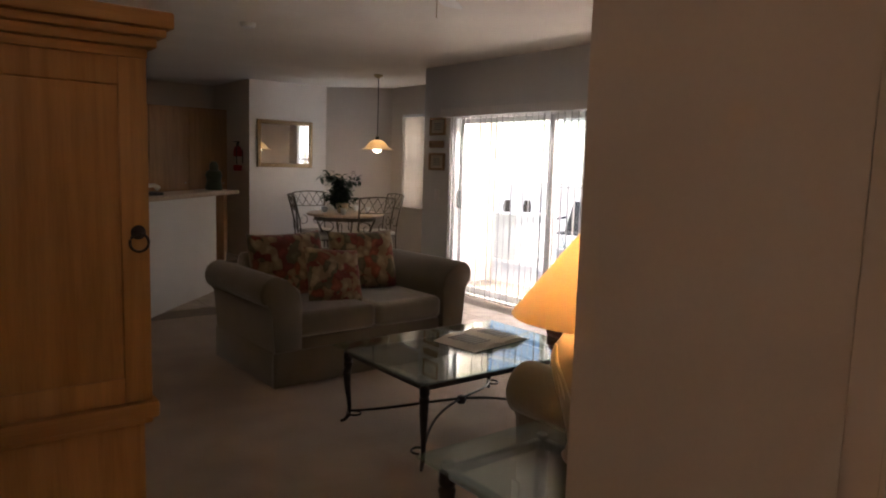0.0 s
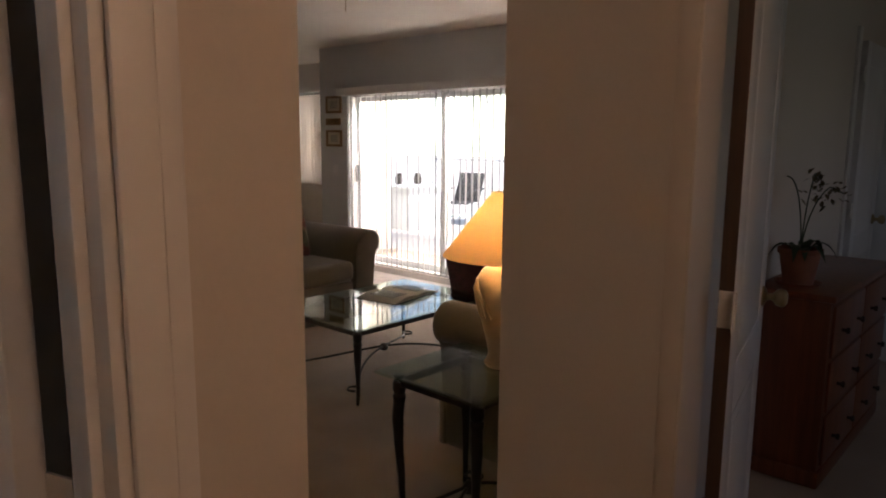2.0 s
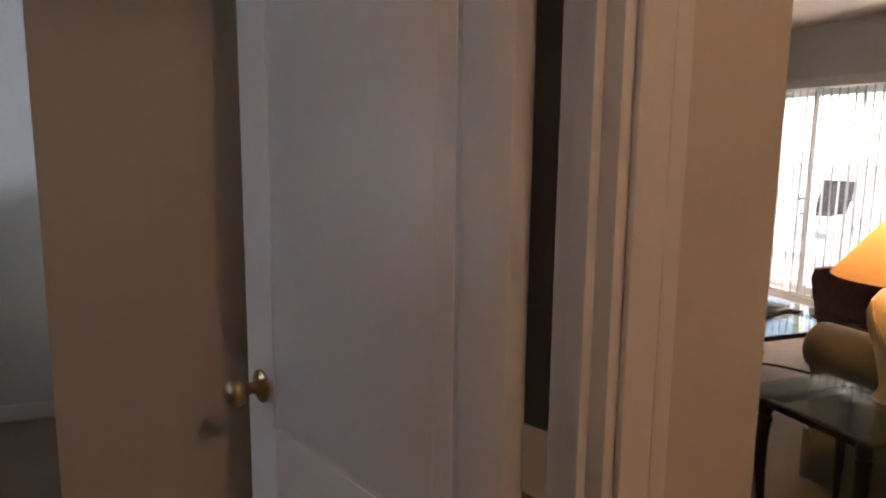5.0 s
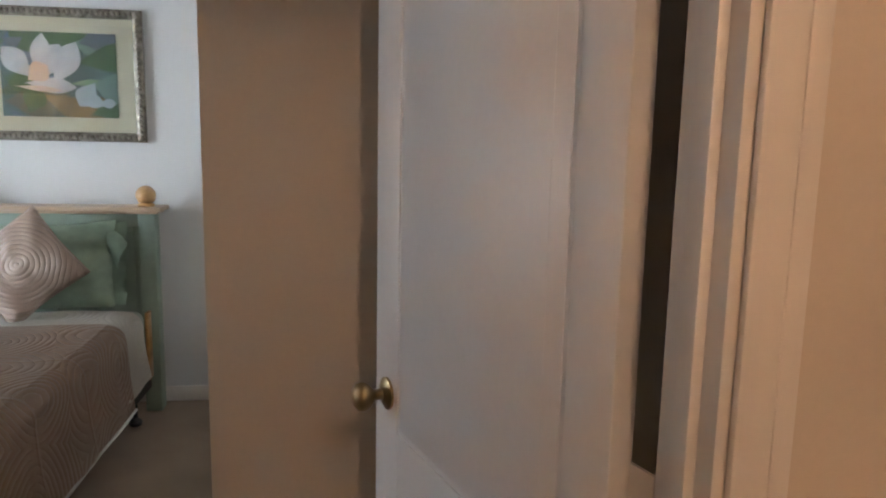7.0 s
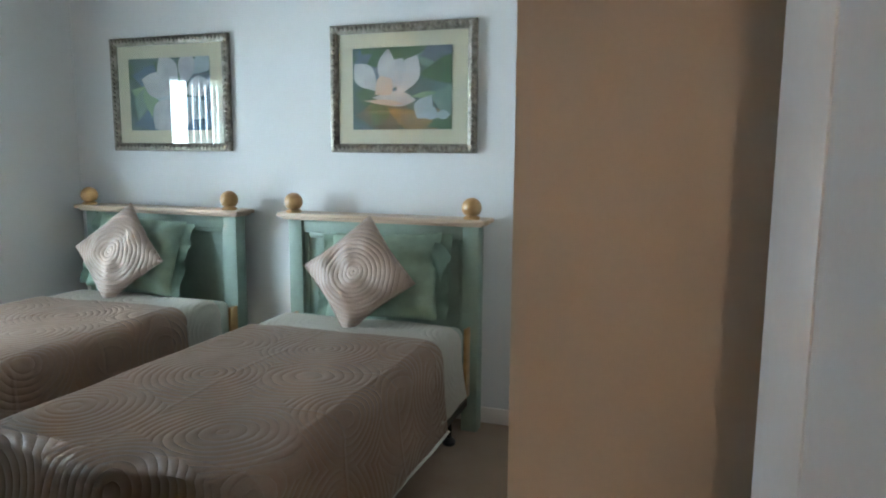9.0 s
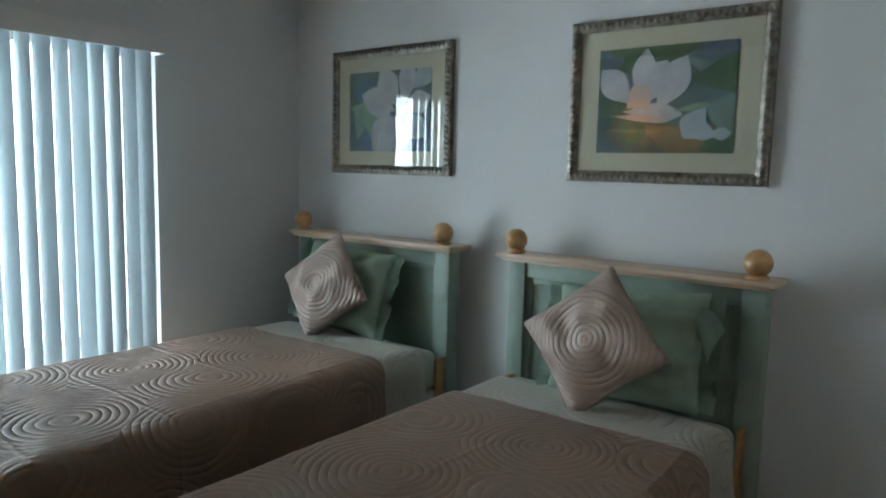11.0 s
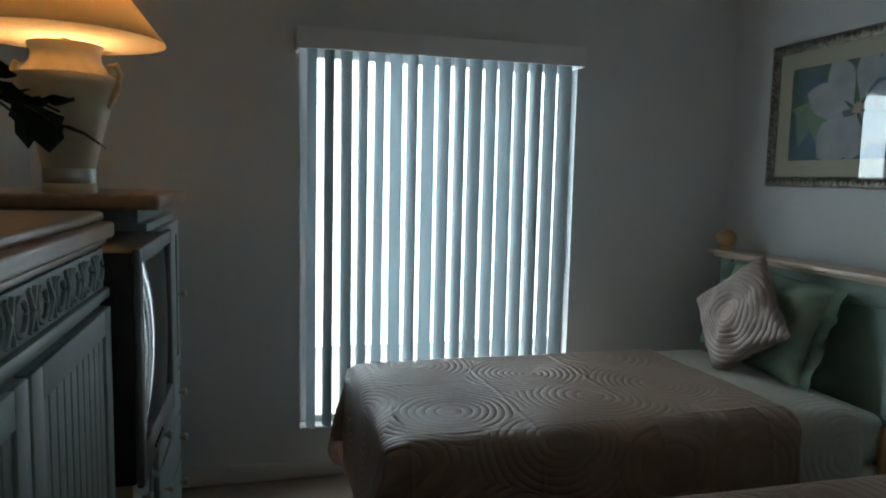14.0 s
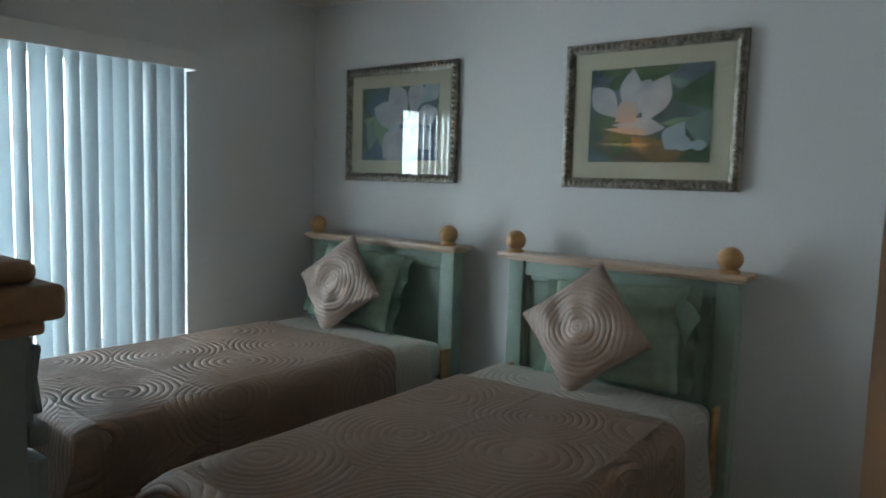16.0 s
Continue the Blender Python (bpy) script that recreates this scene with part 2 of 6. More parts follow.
CREAMQ = ringed("cream_quilt", (0.7, 0.67, 0.6), 0.6, False, 0.027, 0.5, scale=2.3)
SHEET = mat("pale_green_sheet", (0.5, 0.56, 0.5), 0.8, vary=0.08, scale=6, bump=0.2, bump_scale=30)
SHAM = mat("sage_sham_cotton", (0.27, 0.37, 0.29), 0.8, vary=0.2, scale=9, bump=0.35, bump_scale=25)
TICK = mat("white_ticking", (0.62, 0.62, 0.6), 0.85, vary=0.08)
CERAMIC = mat("cream_ceramic", (0.66, 0.55, 0.38), 0.32, vary=0.15, scale=9, bump=0.2, bump_scale=30)
SHADE = thin_cloth("lamp_shade_linen", (0.8, 0.66, 0.44), 0.55)
ALAB = thin_cloth("alabaster_glass", (0.85, 0.72, 0.52), 0.5, 0.3)
BULB = glow("lit_bulb", (1.0, 0.82, 0.55), 7.0)
SLAT = thin_cloth("vinyl_blind_slat", (0.31, 0.355, 0.37), 0.16, 0.4)
SLAT_T = thin_cloth("cream_blind_slat", (0.5, 0.43, 0.36), 0.02, 0.5)
SLAT_W = thin_cloth("white_blind_slat", (0.42, 0.415, 0.41), 0.04, 0.45)
GLASS = pane_glass("window_glass")
PICTURE_GLASS = pane_glass("picture_glass", gloss=0.075)
TGLASS = pane_glass("table_glass", (0.8, 0.9, 0.86), gloss=0.085)
MIRROR = mat("mirror_silver", (0.85, 0.85, 0.85), 0.02, 1.0, vary=0.01)
LEAF = mat("dark_leaf", (0.035, 0.06, 0.025), 0.5, vary=0.4, scale=12)
LEAF_L = mat("fresh_leaf", (0.11, 0.14, 0.045), 0.5, vary=0.4, scale=12)
TERRA = mat("terracotta", (0.24, 0.09, 0.05), 0.8, vary=0.25, scale=14)
PAPER = mat("paper_page", (0.62, 0.57, 0.48), 0.8, vary=0.08, scale=8)
MATB = mat("mat_board", (0.66, 0.6, 0.48), 0.9, vary=0.03)
RED = mat("extinguisher_red", (0.35, 0.02, 0.015), 0.3, vary=0.1)
GOLD = mat("gold_frame", (0.3, 0.19, 0.09), 0.45, 0.4, vary=0.35, scale=30, bump=0.4)
WHITE = mat("white_resin", (0.78, 0.78, 0.76), 0.5, vary=0.06)
STONE = mat("patio_concrete", (0.55, 0.53, 0.5), 0.8, vary=0.12, scale=2)
WATER = mat("pool_water", (0.05, 0.3, 0.36), 0.08, vary=0.3, scale=2)
GRASS = mat("lawn", (0.08, 0.13, 0.035), 0.9, vary=0.4, scale=2, bump=0.6, bump_scale=30)
ALU = mat("white_aluminium", (0.7, 0.7, 0.68), 0.45, 0.5, vary=0.1)
LAMIN = mat("counter_laminate", (0.42, 0.33, 0.25), 0.35, vary=0.2, scale=25)
DARKC = mat("dark_cloth", (0.03, 0.03, 0.032), 0.85, vary=0.3)


# ---------------------------------------------------------------- mesh helpers
def thing(name, label, category, m=None, group="", kind=""):
    ob = new(name)
    ob.empty_display_size = 0.1
    ob.matrix_world = m or Matrix()
    return tagged(ob, label, category, group, kind)


def mesh_of(name, bm, material, smooth=None):
    bmesh.ops.recalc_face_normals(bm, faces=bm.faces)
    me = bpy.data.meshes.new(name)
    bm.to_mesh(me)
    bm.free()
    me.materials.append(material)
    if smooth is not None:
        me.shade_smooth()
        if smooth < 180:
            me.set_sharp_from_angle(angle=radians(smooth))
    return me


def part(name, bm, material, parent, label="", smooth=35):
    ob = new(name, mesh_of(name, bm, material, smooth))
    ob.parent = parent
    return tagged(ob, label) if label else ob


def solid(name, bm, material, label, category, kind="structure", smooth=30):
    return tagged(new(name, mesh_of(name, bm, material, smooth)), label, category, "", kind)


def box(bm, x0, y0, z0, x1, y1, z1, bevel=0.0, seg=2):
    r = bmesh.ops.create_cube(bm, size=1.0)
    vs = r["verts"]
    for v in vs:
        v.co = Vector(((x0 + x1) / 2 + v.co.x * (x1 - x0), (y0 + y1) / 2 + v.co.y * (y1 - y0), (z0 + z1) / 2 + v.co.z * (z1 - z0)))
    if bevel:
        es = {e for v in vs for e in v.link_edges}
        bmesh.ops.bevel(bm, geom=list(es), offset=bevel, segments=seg, affect="EDGES", profile=0.5)
    return bm


def cube(*a, bevel=0.004, seg=2):
    return box(bmesh.new(), *a, bevel=bevel, seg=seg)


def lathe(profile, seg=32, bm=None, at=(0, 0, 0), axis="z"):
    bm = bm or bmesh.new()
    rings = []
    for r, z in profile:
        ring = []
        for i in range(seg):
            a = 2 * math.pi * i / seg
            p = (r * math.cos(a), r * math.sin(a), z)
            if axis == "x":
                p = (p[2], p[0], p[1])
            elif axis == "y":
                p = (p[0], p[2], p[1])
            ring.append(bm.verts.new(Vector(at) + Vector(p)))
        rings.append(ring)
    for a, b in zip(rings, rings[1:]):
        for i in range(seg):
            bm.faces.new((a[i], a[(i + 1) % seg], b[(i + 1) % seg], b[i]))
    for ring, (r, z) in ((rings[0], profile[0]), (rings[-1], profile[-1])):
        if r > 1e-4:
            bm.faces.new(ring)
    bmesh.ops.remove_doubles(bm, verts=[v for ring in rings for v in ring], dist=1e-5)
    return bm


def tube(points, radius, seg=8, bm=None):
    """A round bar along points; radius may be a list."""
    bm = bm or bmesh.new()
    pts = [Vector(p) for p in points]
    rad = radius if isinstance(radius, (list, tuple)) else [radius] * len(pts)
    rings = []
    up = Vector((0.13, 0.21, 0.97))
    for i, p in enumerate(pts):
        d = (pts[min(i + 1, len(pts) - 1)] - pts[max(i - 1, 0)]).normalized()
        if abs(d.dot(up)) > 0.96:
            up = Vector((0.97, 0.13, 0.21))
        s = d.cross(up).normalized()
        t = s.cross(d)
        rings.append([bm.verts.new(p + rad[i] * (math.cos(2 * math.pi * k / seg) * s + math.sin(2 * math.pi * k / seg) * t)) for k in range(seg)])
    for a, b in zip(rings, rings[1:]):
        for k in range(seg):
            bm.faces.new((a[k], a[(k + 1) % seg], b[(k + 1) % seg], b[k]))
    bm.faces.new(rings[0])
    bm.faces.new(rings[-1])
    return bm


def arc(centre, radius, a0, a1, n=14, plane="xz", grow=0.0):
    out = []
    for i in range(n + 1):
        a = radians(a0 + (a1 - a0) * i / n)
        r = radius + grow * i / n
        u, v = r * math.cos(a), r * math.sin(a)
        c = Vector(centre)
        out.append(c + Vector({"xz": (u, 0, v), "yz": (0, u, v), "xy": (u, v, 0)}[plane]))
    return out


def extrude_profile(profile, length, axis="y", bevel=0.0):
    """A closed profile in the plane across the axis, drawn out along it from 0."""
    bm = bmesh.new()
    ends = []
    for s in (0.0, length):
        ends.append([bm.verts.new({"y": (a, s, b), "x": (s, a, b), "z": (a, b, s)}[axis]) for a, b in profile])
    n = len(profile)
    for i in range(n):
        bm.faces.new((ends[0][i], ends[0][(i + 1) % n], ends[1][(i + 1) % n], ends[1][i]))
    caps = [bm.faces.new(e) for e in ends]
    if bevel:
        es = [e for f in caps for e in f.edges]
        bmesh.ops.bevel(bm, geom=es, offset=bevel, segments=3, affect="EDGES", profile=0.5)
    return bm


def pad(w, h, d, n=22, power=4.0, sag=0.0, seed=0, corner=0.16, wrinkle=0.006):
    """A stuffed cushion, w by h in the xz plane, d thick along y, centred."""
    bm = bmesh.new()
    sheets = []
    for side in (-1, 1):
        g = []
        for i in range(n + 1):
            row = []
            for j in range(n + 1):
                u, v = 2 * i / n - 1, 2 * j / n - 1
                t = max(0.0, (1 - abs(u) ** power) * (1 - abs(v) ** power)) ** 0.5
                pull = 1 - corner * 0.5 * (1 - abs(v) ** 2) * abs(u) ** 3
                pull2 = 1 - corner * 0.5 * (1 - abs(u) ** 2) * abs(v) ** 3
                wob = wrinkle * noise.noise(Vector((u * 2.1 + seed, v * 2.3, side + seed * 3)))
                x, z = u * pull * w / 2, v * pull2 * h / 2 - sag * (1 - v * v) * abs(u) * 0.0
                row.append(bm.verts.new((x, side * (d / 2 * t) + wob * t * 3, z)))
            g.append(row)
        sheets.append(g)
        for i in range(n):
            for j in range(n):
                bm.faces.new((g[i][j], g[i + 1][j], g[i + 1][j + 1], g[i][j + 1]))
    bmesh.ops.remove_doubles(bm, verts=bm.verts, dist=1e-4)
    return bm


def moved(bm, m):
    bmesh.ops.transform(bm, matrix=m, verts=bm.verts)
    return bm


# ---------------------------------------------------------------- structure
H = 2.52
bm = bmesh.new()
box(bm, -4.19, 0.95, 0, -4.04, 2.165, H)
box(bm, -4.19, 3.53, 0, -4.04, 4.56, H)
box(bm, -4.19, 2.165, 0, -4.04, 3.53, 0.235)
box(bm, -4.19, 2.165, 2.03, -4.04, 3.53, H)
solid("wall_bedroom_west", bm, WALL_BED, "pale painted bedroom wall with a tall window opening", "wall")
solid("wall_bedroom_north", cube(-4.04, 4.445, 0, -0.54, 4.56, H, bevel=0), WALL_BED, "pale painted bedroom wall behind the headboards", "wall")
bm = box(bmesh.new(), -0.656, 2.196, 0, -0.54, 4.445, H)
box(bm, -0.54, 2.196, 0, 0.105, 2.31, H)
solid("wall_bedroom_closet", bm, WALL, "beige painted closet corner inside the bedroom door", "wall")
bm = box(bmesh.new(), 0.033, 1.111, 0, 0.221, 1.226, H)
box(bm, -1.05, 1.111, 0, -0.80, 1.226, H)
box(bm, -0.80, 1.111, 2.04, 0.033, 1.226, H)
solid("wall_hall_north", bm, WALL, "beige painted hall wall round the bedroom doorway", "wall")
solid("wall_partition", cube(0.105, 1.226, 0, 0.221, 12.0, H, bevel=0), WALL, "beige painted partition wall", "wall")
bm = box(bmesh.new(), -4.04, 0.95, 0, -1.05, 1.06, H)
solid("wall_bedroom_south", bm, WALL_BED, "pale painted bedroom wall behind the cabinets", "wall")
bm = box(bmesh.new(), -1.17, -0.62, 0, -1.05, 0.95, H)
box(bm, -1.05, -0.62, 0, 1.372, -0.5, H)
solid("wall_hall_south", bm, WALL, "beige painted hall wall", "wall")
bm = box(bmesh.new(), 1.242, -0.5, 0, 1.372, 0.32, H)
box(bm, 1.242, 1.130, 0, 1.372, 1.625, H)
box(bm, 1.242, 0.32, 2.04, 1.372, 1.130, H)
solid("wall_hall_east", bm, WALL, "beige painted hall wall with a doorway", "wall")
solid("wall_living_south", cube(1.372, 1.50, 0, 5.28, 1.625, H, bevel=0), WALL, "beige painted living room wall", "wall")
bm = box(bmesh.new(), 5.13, 1.625, 0, 5.28, 3.94, H)
box(bm, 5.13, 6.88, 0, 5.28, 7.41, H)
box(bm, 5.13, 3.94, 1.985, 5.28, 6.88, H)
solid("wall_living_east", bm, WALL_BED, "pale painted wall with a sliding glass door", "wall")
bm = box(bmesh.new(), 5.28, 7.29, 0, 6.06, 7.41, H)
box(bm, 6.06, 7.29, 0, 6.18, 7.75, H)
box(bm, 6.06, 9.115, 0, 6.18, 9.49, H)
box(bm, 6.06, 7.75, 0, 6.18, 9.115, 0.81)
box(bm, 6.06, 7.75, 2.10, 6.18, 9.115, H)
solid("wall_nook_east", bm, WALL, "beige painted dining nook wall with a window", "wall")
bm = extrude_profile([(6.06, 9.49), (6.18, 9.49), (5.40, 10.32), (5.35, 10.2)], H, "z")
solid("wall_nook_angle", bm, WALL, "beige painted angled dining nook wall", "wall")
bm = box(bmesh.new(), 4.15, 10.2, 0, 5.35, 10.32, H)
box(bm, 4.15, 10.32, 0, 4.27, 11.6, H)
solid("wall_dining_north", bm, WALL, "beige painted dining room wall", "wall")
solid("wall_kitchen_north", cube(0.221, 11.6, 0, 4.27, 11.72, H, bevel=0), WALL, "beige painted kitchen wall", "wall")
# the window gap at x 2.9 to 3.5 is unseen, made for the added lamp
bm = box(bmesh.new(), 1.372, -1.6, 0, 2.9, -1.48, H)
box(bm, 3.5, -1.6, 0, 5.2, -1.48, H)
box(bm, 2.9, -1.6, 0, 3.5, -1.48, 1.15)
box(bm, 2.9, -1.6, 1.95, 3.5, -1.48, H)
box(bm, 5.08, -1.48, 0, 5.2, 1.50, H)
box(bm, 1.252, -1.6, 0, 1.372, -0.62, H)
solid("wall_master_room", bm, WALL_BED, "pale painted wall of the second bedroom", "wall")
solid("ceiling", cube(-4.19, -1.6, H, 6.2, 12.0, H + 0.12, bevel=0), CEIL, "off-white textured ceiling", "ceiling")
bm = box(bmesh.new(), -4.19, -1.6, -0.12, 6.2, 12.0, -0.004)
solid("floor", bm, CARPET, "tan cut-pile carpet floor", "floor")

# ground outside, lanai slab
bm = bmesh.new()
box(bm, -400, -400, -0.5, 400, 400, -0.25)
solid("ground", bm, GRASS, "green lawn around the house", "lawn")
# glowing sheets added to give the washed-out brightness of the outdoors
solid("backdrop_west", cube(-7.6, -4.0, -0.25, -7.5, 10.0, 6.0, bevel=0), glow("glow_backdrop_cool", (0.86, 0.94, 1.0), 2.2), "plain glowing backdrop added for the bright outdoors past the bedroom window", "backdrop")
solid("backdrop_east", cube(60, -60, -0.25, 60.5, 140, 12.0, bevel=0), glow("glow_backdrop_green", (0.93, 0.97, 0.78), 1.6), "plain glowing backdrop standing in for the bright distance beyond the pool", "backdrop")
slab = cube(5.28, 0.5, -0.25, 50.0, 7.25, -0.03, bevel=0)
box(slab, 6.3, 7.25, -0.25, 50.0, 60.0, -0.03)
# no known walk: pale strip added so the blind's gaps look white
solid("bright_ground_strip", cube(-7.4, -1.0, -0.25, -4.25, 7.0, -0.20, bevel=0), STONE, "added pale ground strip that brightens the gaps of the bedroom blind", "path")
solid("patio_slab", slab, STONE, "sunlit pale concrete patio", "patio")


def lining(name, boxes, material, label, category="trim", bevel=0.003):
    bm = bmesh.new()
    for b in boxes:
        box(bm, *b, bevel=bevel)
    return solid(name, bm, material, label, category)


# baseboards
BB = 0.085
lining("baseboard_bedroom", [(-4.04, 1.07, 0, -4.028, 4.445, BB), (-4.028, 4.433, 0, -0.668, 4.445, BB), (-0.668, 2.21, 0, -0.656, 4.445, BB),
                             (-0.668, 2.184, 0, 0.105, 2.196, BB)], TRIM, "white painted baseboard", "baseboard")
lining("baseboard_living", [(0.221, 1.111, 0, 0.233, 2.6, BB), (1.242, 1.625, 0, 5.13, 1.637, BB), (5.118, 6.88, 0, 5.13, 7.41, BB), (4.2, 10.188, 0, 5.35, 10.2, BB)], TRIM,
       "white painted baseboard", "baseboard")
lining("baseboard_hall", [(0.095, 1.099, 0, 0.221, 1.111, BB), (1.230, 1.19, 0, 1.242, 1.637, BB), (-1.05, -0.488, 0, 1.23, -0.5, BB)], TRIM, "white painted baseboard", "baseboard")

# tiles of the dining side, laid on the slab; one row of joints each way
grout = cube(3.95, 3.3, -0.004, 5.13, 7.0, 0.0, bevel=0)
box(grout, 0.221, 7.0, -0.004, 6.06, 10.2, 0.0)
TILE_FLOOR = solid("floor_tiled", grout, GROUT, "tiled floor by the glass door and dining table", "floor")


def doorway(name, x0, x1, y_hall, y_room, top, label):
    """Jambs, head, stops and casings of a doorway in a wall along x."""
    ob = thing(name, label, "door frame", kind="structure")
    part("jamb", cube(x0, y_hall, 0, x0 + 0.018, y_room, top, bevel=0.002), TRIM, ob)
    part("jamb", cube(x1 - 0.018, y_hall, 0, x1, y_room, top, bevel=0.002), TRIM, ob)
    part("head", cube(x0 + 0.018, y_hall, top - 0.018, x1 - 0.018, y_room, top, bevel=0.002), TRIM, ob)
    ym = y_room - 0.05
    part("stop", cube(x0 + 0.018, ym - 0.035, 0, x0 + 0.030, ym, top - 0.018, bevel=0.002), TRIM, ob)
    part("stop", cube(x1 - 0.030, ym - 0.035, 0, x1 - 0.018, ym, top - 0.018, bevel=0.002), TRIM, ob)
    w = 0.06
    for yy, s in ((y_hall, -1), (y_room, 1)):
        for a, b in ((x0 - w + 0.006, x0 + 0.006), (x1 - 0.006, x1 + w - 0.006)):
            c = cube(a, min(yy, yy + s * 0.012), 0, b, max(yy, yy + s * 0.012), top + w - 0.006, bevel=0.004)
            box(c, a + 0.036 if a > x0 else a + 0.002, min(yy, yy + s * 0.0145), 0, b - 0.002 if a > x0 else b - 0.036, max(yy, yy + s * 0.0145), top + w - 0.006, bevel=0.004)
            part("casing", c, TRIM, ob)
        part("casing", cube(x0 + 0.006, min(yy, yy + s * 0.012), top - 0.006, x1 - 0.006, max(yy, yy + s * 0.012), top + w - 0.006, bevel=0.004), TRIM, ob)
    return ob


doorway("door_frame_1", -0.80, 0.035, 1.111, 1.226, 2.035, "white painted doorway trim with jambs and casing")


def panel_door(name, w, h, m, label, knob_at, edge=None):
    """A moulded two-panel leaf hung at its origin, along +x, faces at y = 0 and 0.035."""
    ob = thing(name, label, "door", m, kind="structure")
    g = 0.036 if not edge else 0.006
    bm = cube(g, 0.0032, 0.012, w, 0.0318, h, bevel=0)
    st, mid = 0.115, 0.755
    for y0, y1 in ((0.0, 0.0065), (0.0285, 0.035)):
        box(bm, g, y0, 0.012, st + 0.01, y1, h, bevel=0.002)
        box(bm, w - st, y0, 0.012, w, y1, h, bevel=0.002)
        for z0, z1 in ((0.012, 0.22), (mid, mid + 0.13), (h - 0.13, h)):
            box(bm, st + 0.01, y0, z0, w - st, y1, z1, bevel=0.002)
        for z0, z1 in ((0.22, mid), (mid + 0.13, h - 0.13)):
            for o, yy in ((0.012, 0.0018), (0.05, 0.0008)):
                yy = yy if y0 < 0.01 else 0.035 - yy
                box(bm, st + 0.01 + o, min(yy, 0.0175), z0 + o, w - st - o, max(yy, 0.0175), z1 - o, bevel=0.0015)
    part("leaf", bm, DOORP, ob)
    if edge:
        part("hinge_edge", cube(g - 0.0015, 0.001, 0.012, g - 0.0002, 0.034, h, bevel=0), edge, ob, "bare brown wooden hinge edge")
    for s, y in ((-1, 0.0), (1, 0.035)):
        k = [(0.033, 0.0), (0.033, 0.005), (0.024, 0.010), (0.012, 0.014), (0.011, 0.028), (0.016, 0.034), (0.026, 0.042), (0.030, 0.054), (0.027, 0.066), (0.016, 0.073), (0.0, 0.074)]
        part("knob", lathe([(r, y + s * z) for r, z in k], 28, axis="y", at=(w - 0.065, 0, 0.0 + knob_at)), BRASS, ob, "antique brass door knob", smooth=60)
    part("latch", cube(w - 0.001, 0.008, knob_at - 0.03, w + 0.0015, 0.027, knob_at + 0.03, bevel=0.0005), BRASS, ob)
    for z in (0.26, 1.05, 1.83):
        hb = lathe([(0.0, z - 0.047), (0.005, z - 0.046), (0.0055, z + 0.046), (0.0, z + 0.047)], 12, at=(-0.004, -0.004, 0))
        box(hb, -0.003, -0.001, z - 0.0445, 0.05, 0.003, z + 0.0445, bevel=0.0004)
        box(hb, -0.036, -0.0045, z - 0.0445, -0.003, -0.002, z + 0.0445, bevel=0.0004)
        if edge:
            box(hb, g - 0.0035, 0.002, z - 0.0445, g - 0.0016, 0.033, z + 0.0445, bevel=0.0004)
        part("hinge", hb, TRIM, ob, "painted butt hinge")
    return ob


# bedroom door, open into the bedroom; second door, open into the other room
panel_door("door_1", 0.775, 2.02, pose(0.019, 1.232, 0, 0, 0, 108.8), "white moulded panel door standing open", 0.955)


def sliding_door():
    ob = thing("window_1", "white framed sliding glass door to the patio", "sliding door", kind="structure")
    y0, y1, top = 3.94, 6.88, 1.985
    for a in ((5.15, y0, 0, 5.26, y0 + 0.05, top), (5.15, y1 - 0.05, 0, 5.26, y1, top), (5.15, y0 + 0.05, top - 0.05, 5.26, y1 - 0.05, top), (5.15, y0 + 0.05, 0, 5.26, y1 - 0.05, 0.025)):
        part("window_frame", cube(*a), VINYL, ob)
    mid = (y0 + y1) / 2
    for p0, p1, x in ((y0 + 0.05, mid + 0.03, 5.175), (mid - 0.03, y1 - 0.05, 5.215)):
        f = bmesh.new()
        for a in ((x, p0, 0.025, x + 0.035, p0 + 0.055, top - 0.05), (x, p1 - 0.055, 0.025, x + 0.035, p1, top - 0.05), (x, p0 + 0.055, 0.025, x + 0.035, p1 - 0.055, 0.10), (x, p0 + 0.055, top - 0.105, x + 0.035, p1 - 0.055, top - 0.05)):
            box(f, *a, bevel=0.003)
        sash = part("sash", f, VINYL, ob)
        g = part("pane", cube(x + 0.014, p0 + 0.05, 0.095, x + 0.020, p1 - 0.05, top - 0.1, bevel=0), GLASS, sash, smooth=None)
        g.visible_shadow = False
    part("handle", cube(5.165, y1 - 0.10, 0.95, 5.205, y1 - 0.07, 1.15, bevel=0.006), BLACK, ob)


sliding_door()


def framed_window(name, x0, x1, y0, y1, z0, z1, bars, label):
    ob = thing(name, label, "window", kind="structure")
    f = bmesh.new()
    t = 0.045
    for a in ((x0, y0, z0, x1, y0 + t, z1), (x0, y1 - t, z0, x1, y1, z1), (x0, y0 + t, z1 - t, x1, y1 - t, z1), (x0, y0 + t, z0, x1, y1 - t, z0 + t)):
        box(f, *a, bevel=0.003)
    for b in bars:
        box(f, x0 + 0.01, y0 + t, b - 0.02, x1 - 0.01, y1 - t, b + 0.02, bevel=0.003)
    part("window_frame", f, VINYL, ob)
    xm = (x0 + x1) / 2
    g = part("pane", cube(xm - 0.003, y0 + t - 0.005, z0 + t - 0.005, xm + 0.003, y1 - t + 0.005, z1 - t + 0.005, bevel=0), GLASS, ob, smooth=None)
    g.visible_shadow = False
    return ob


w2 = framed_window("window_2", -4.16, -4.10, 2.165, 3.53, 0.235, 2.03, (), "white framed bedroom window behind vertical blinds")
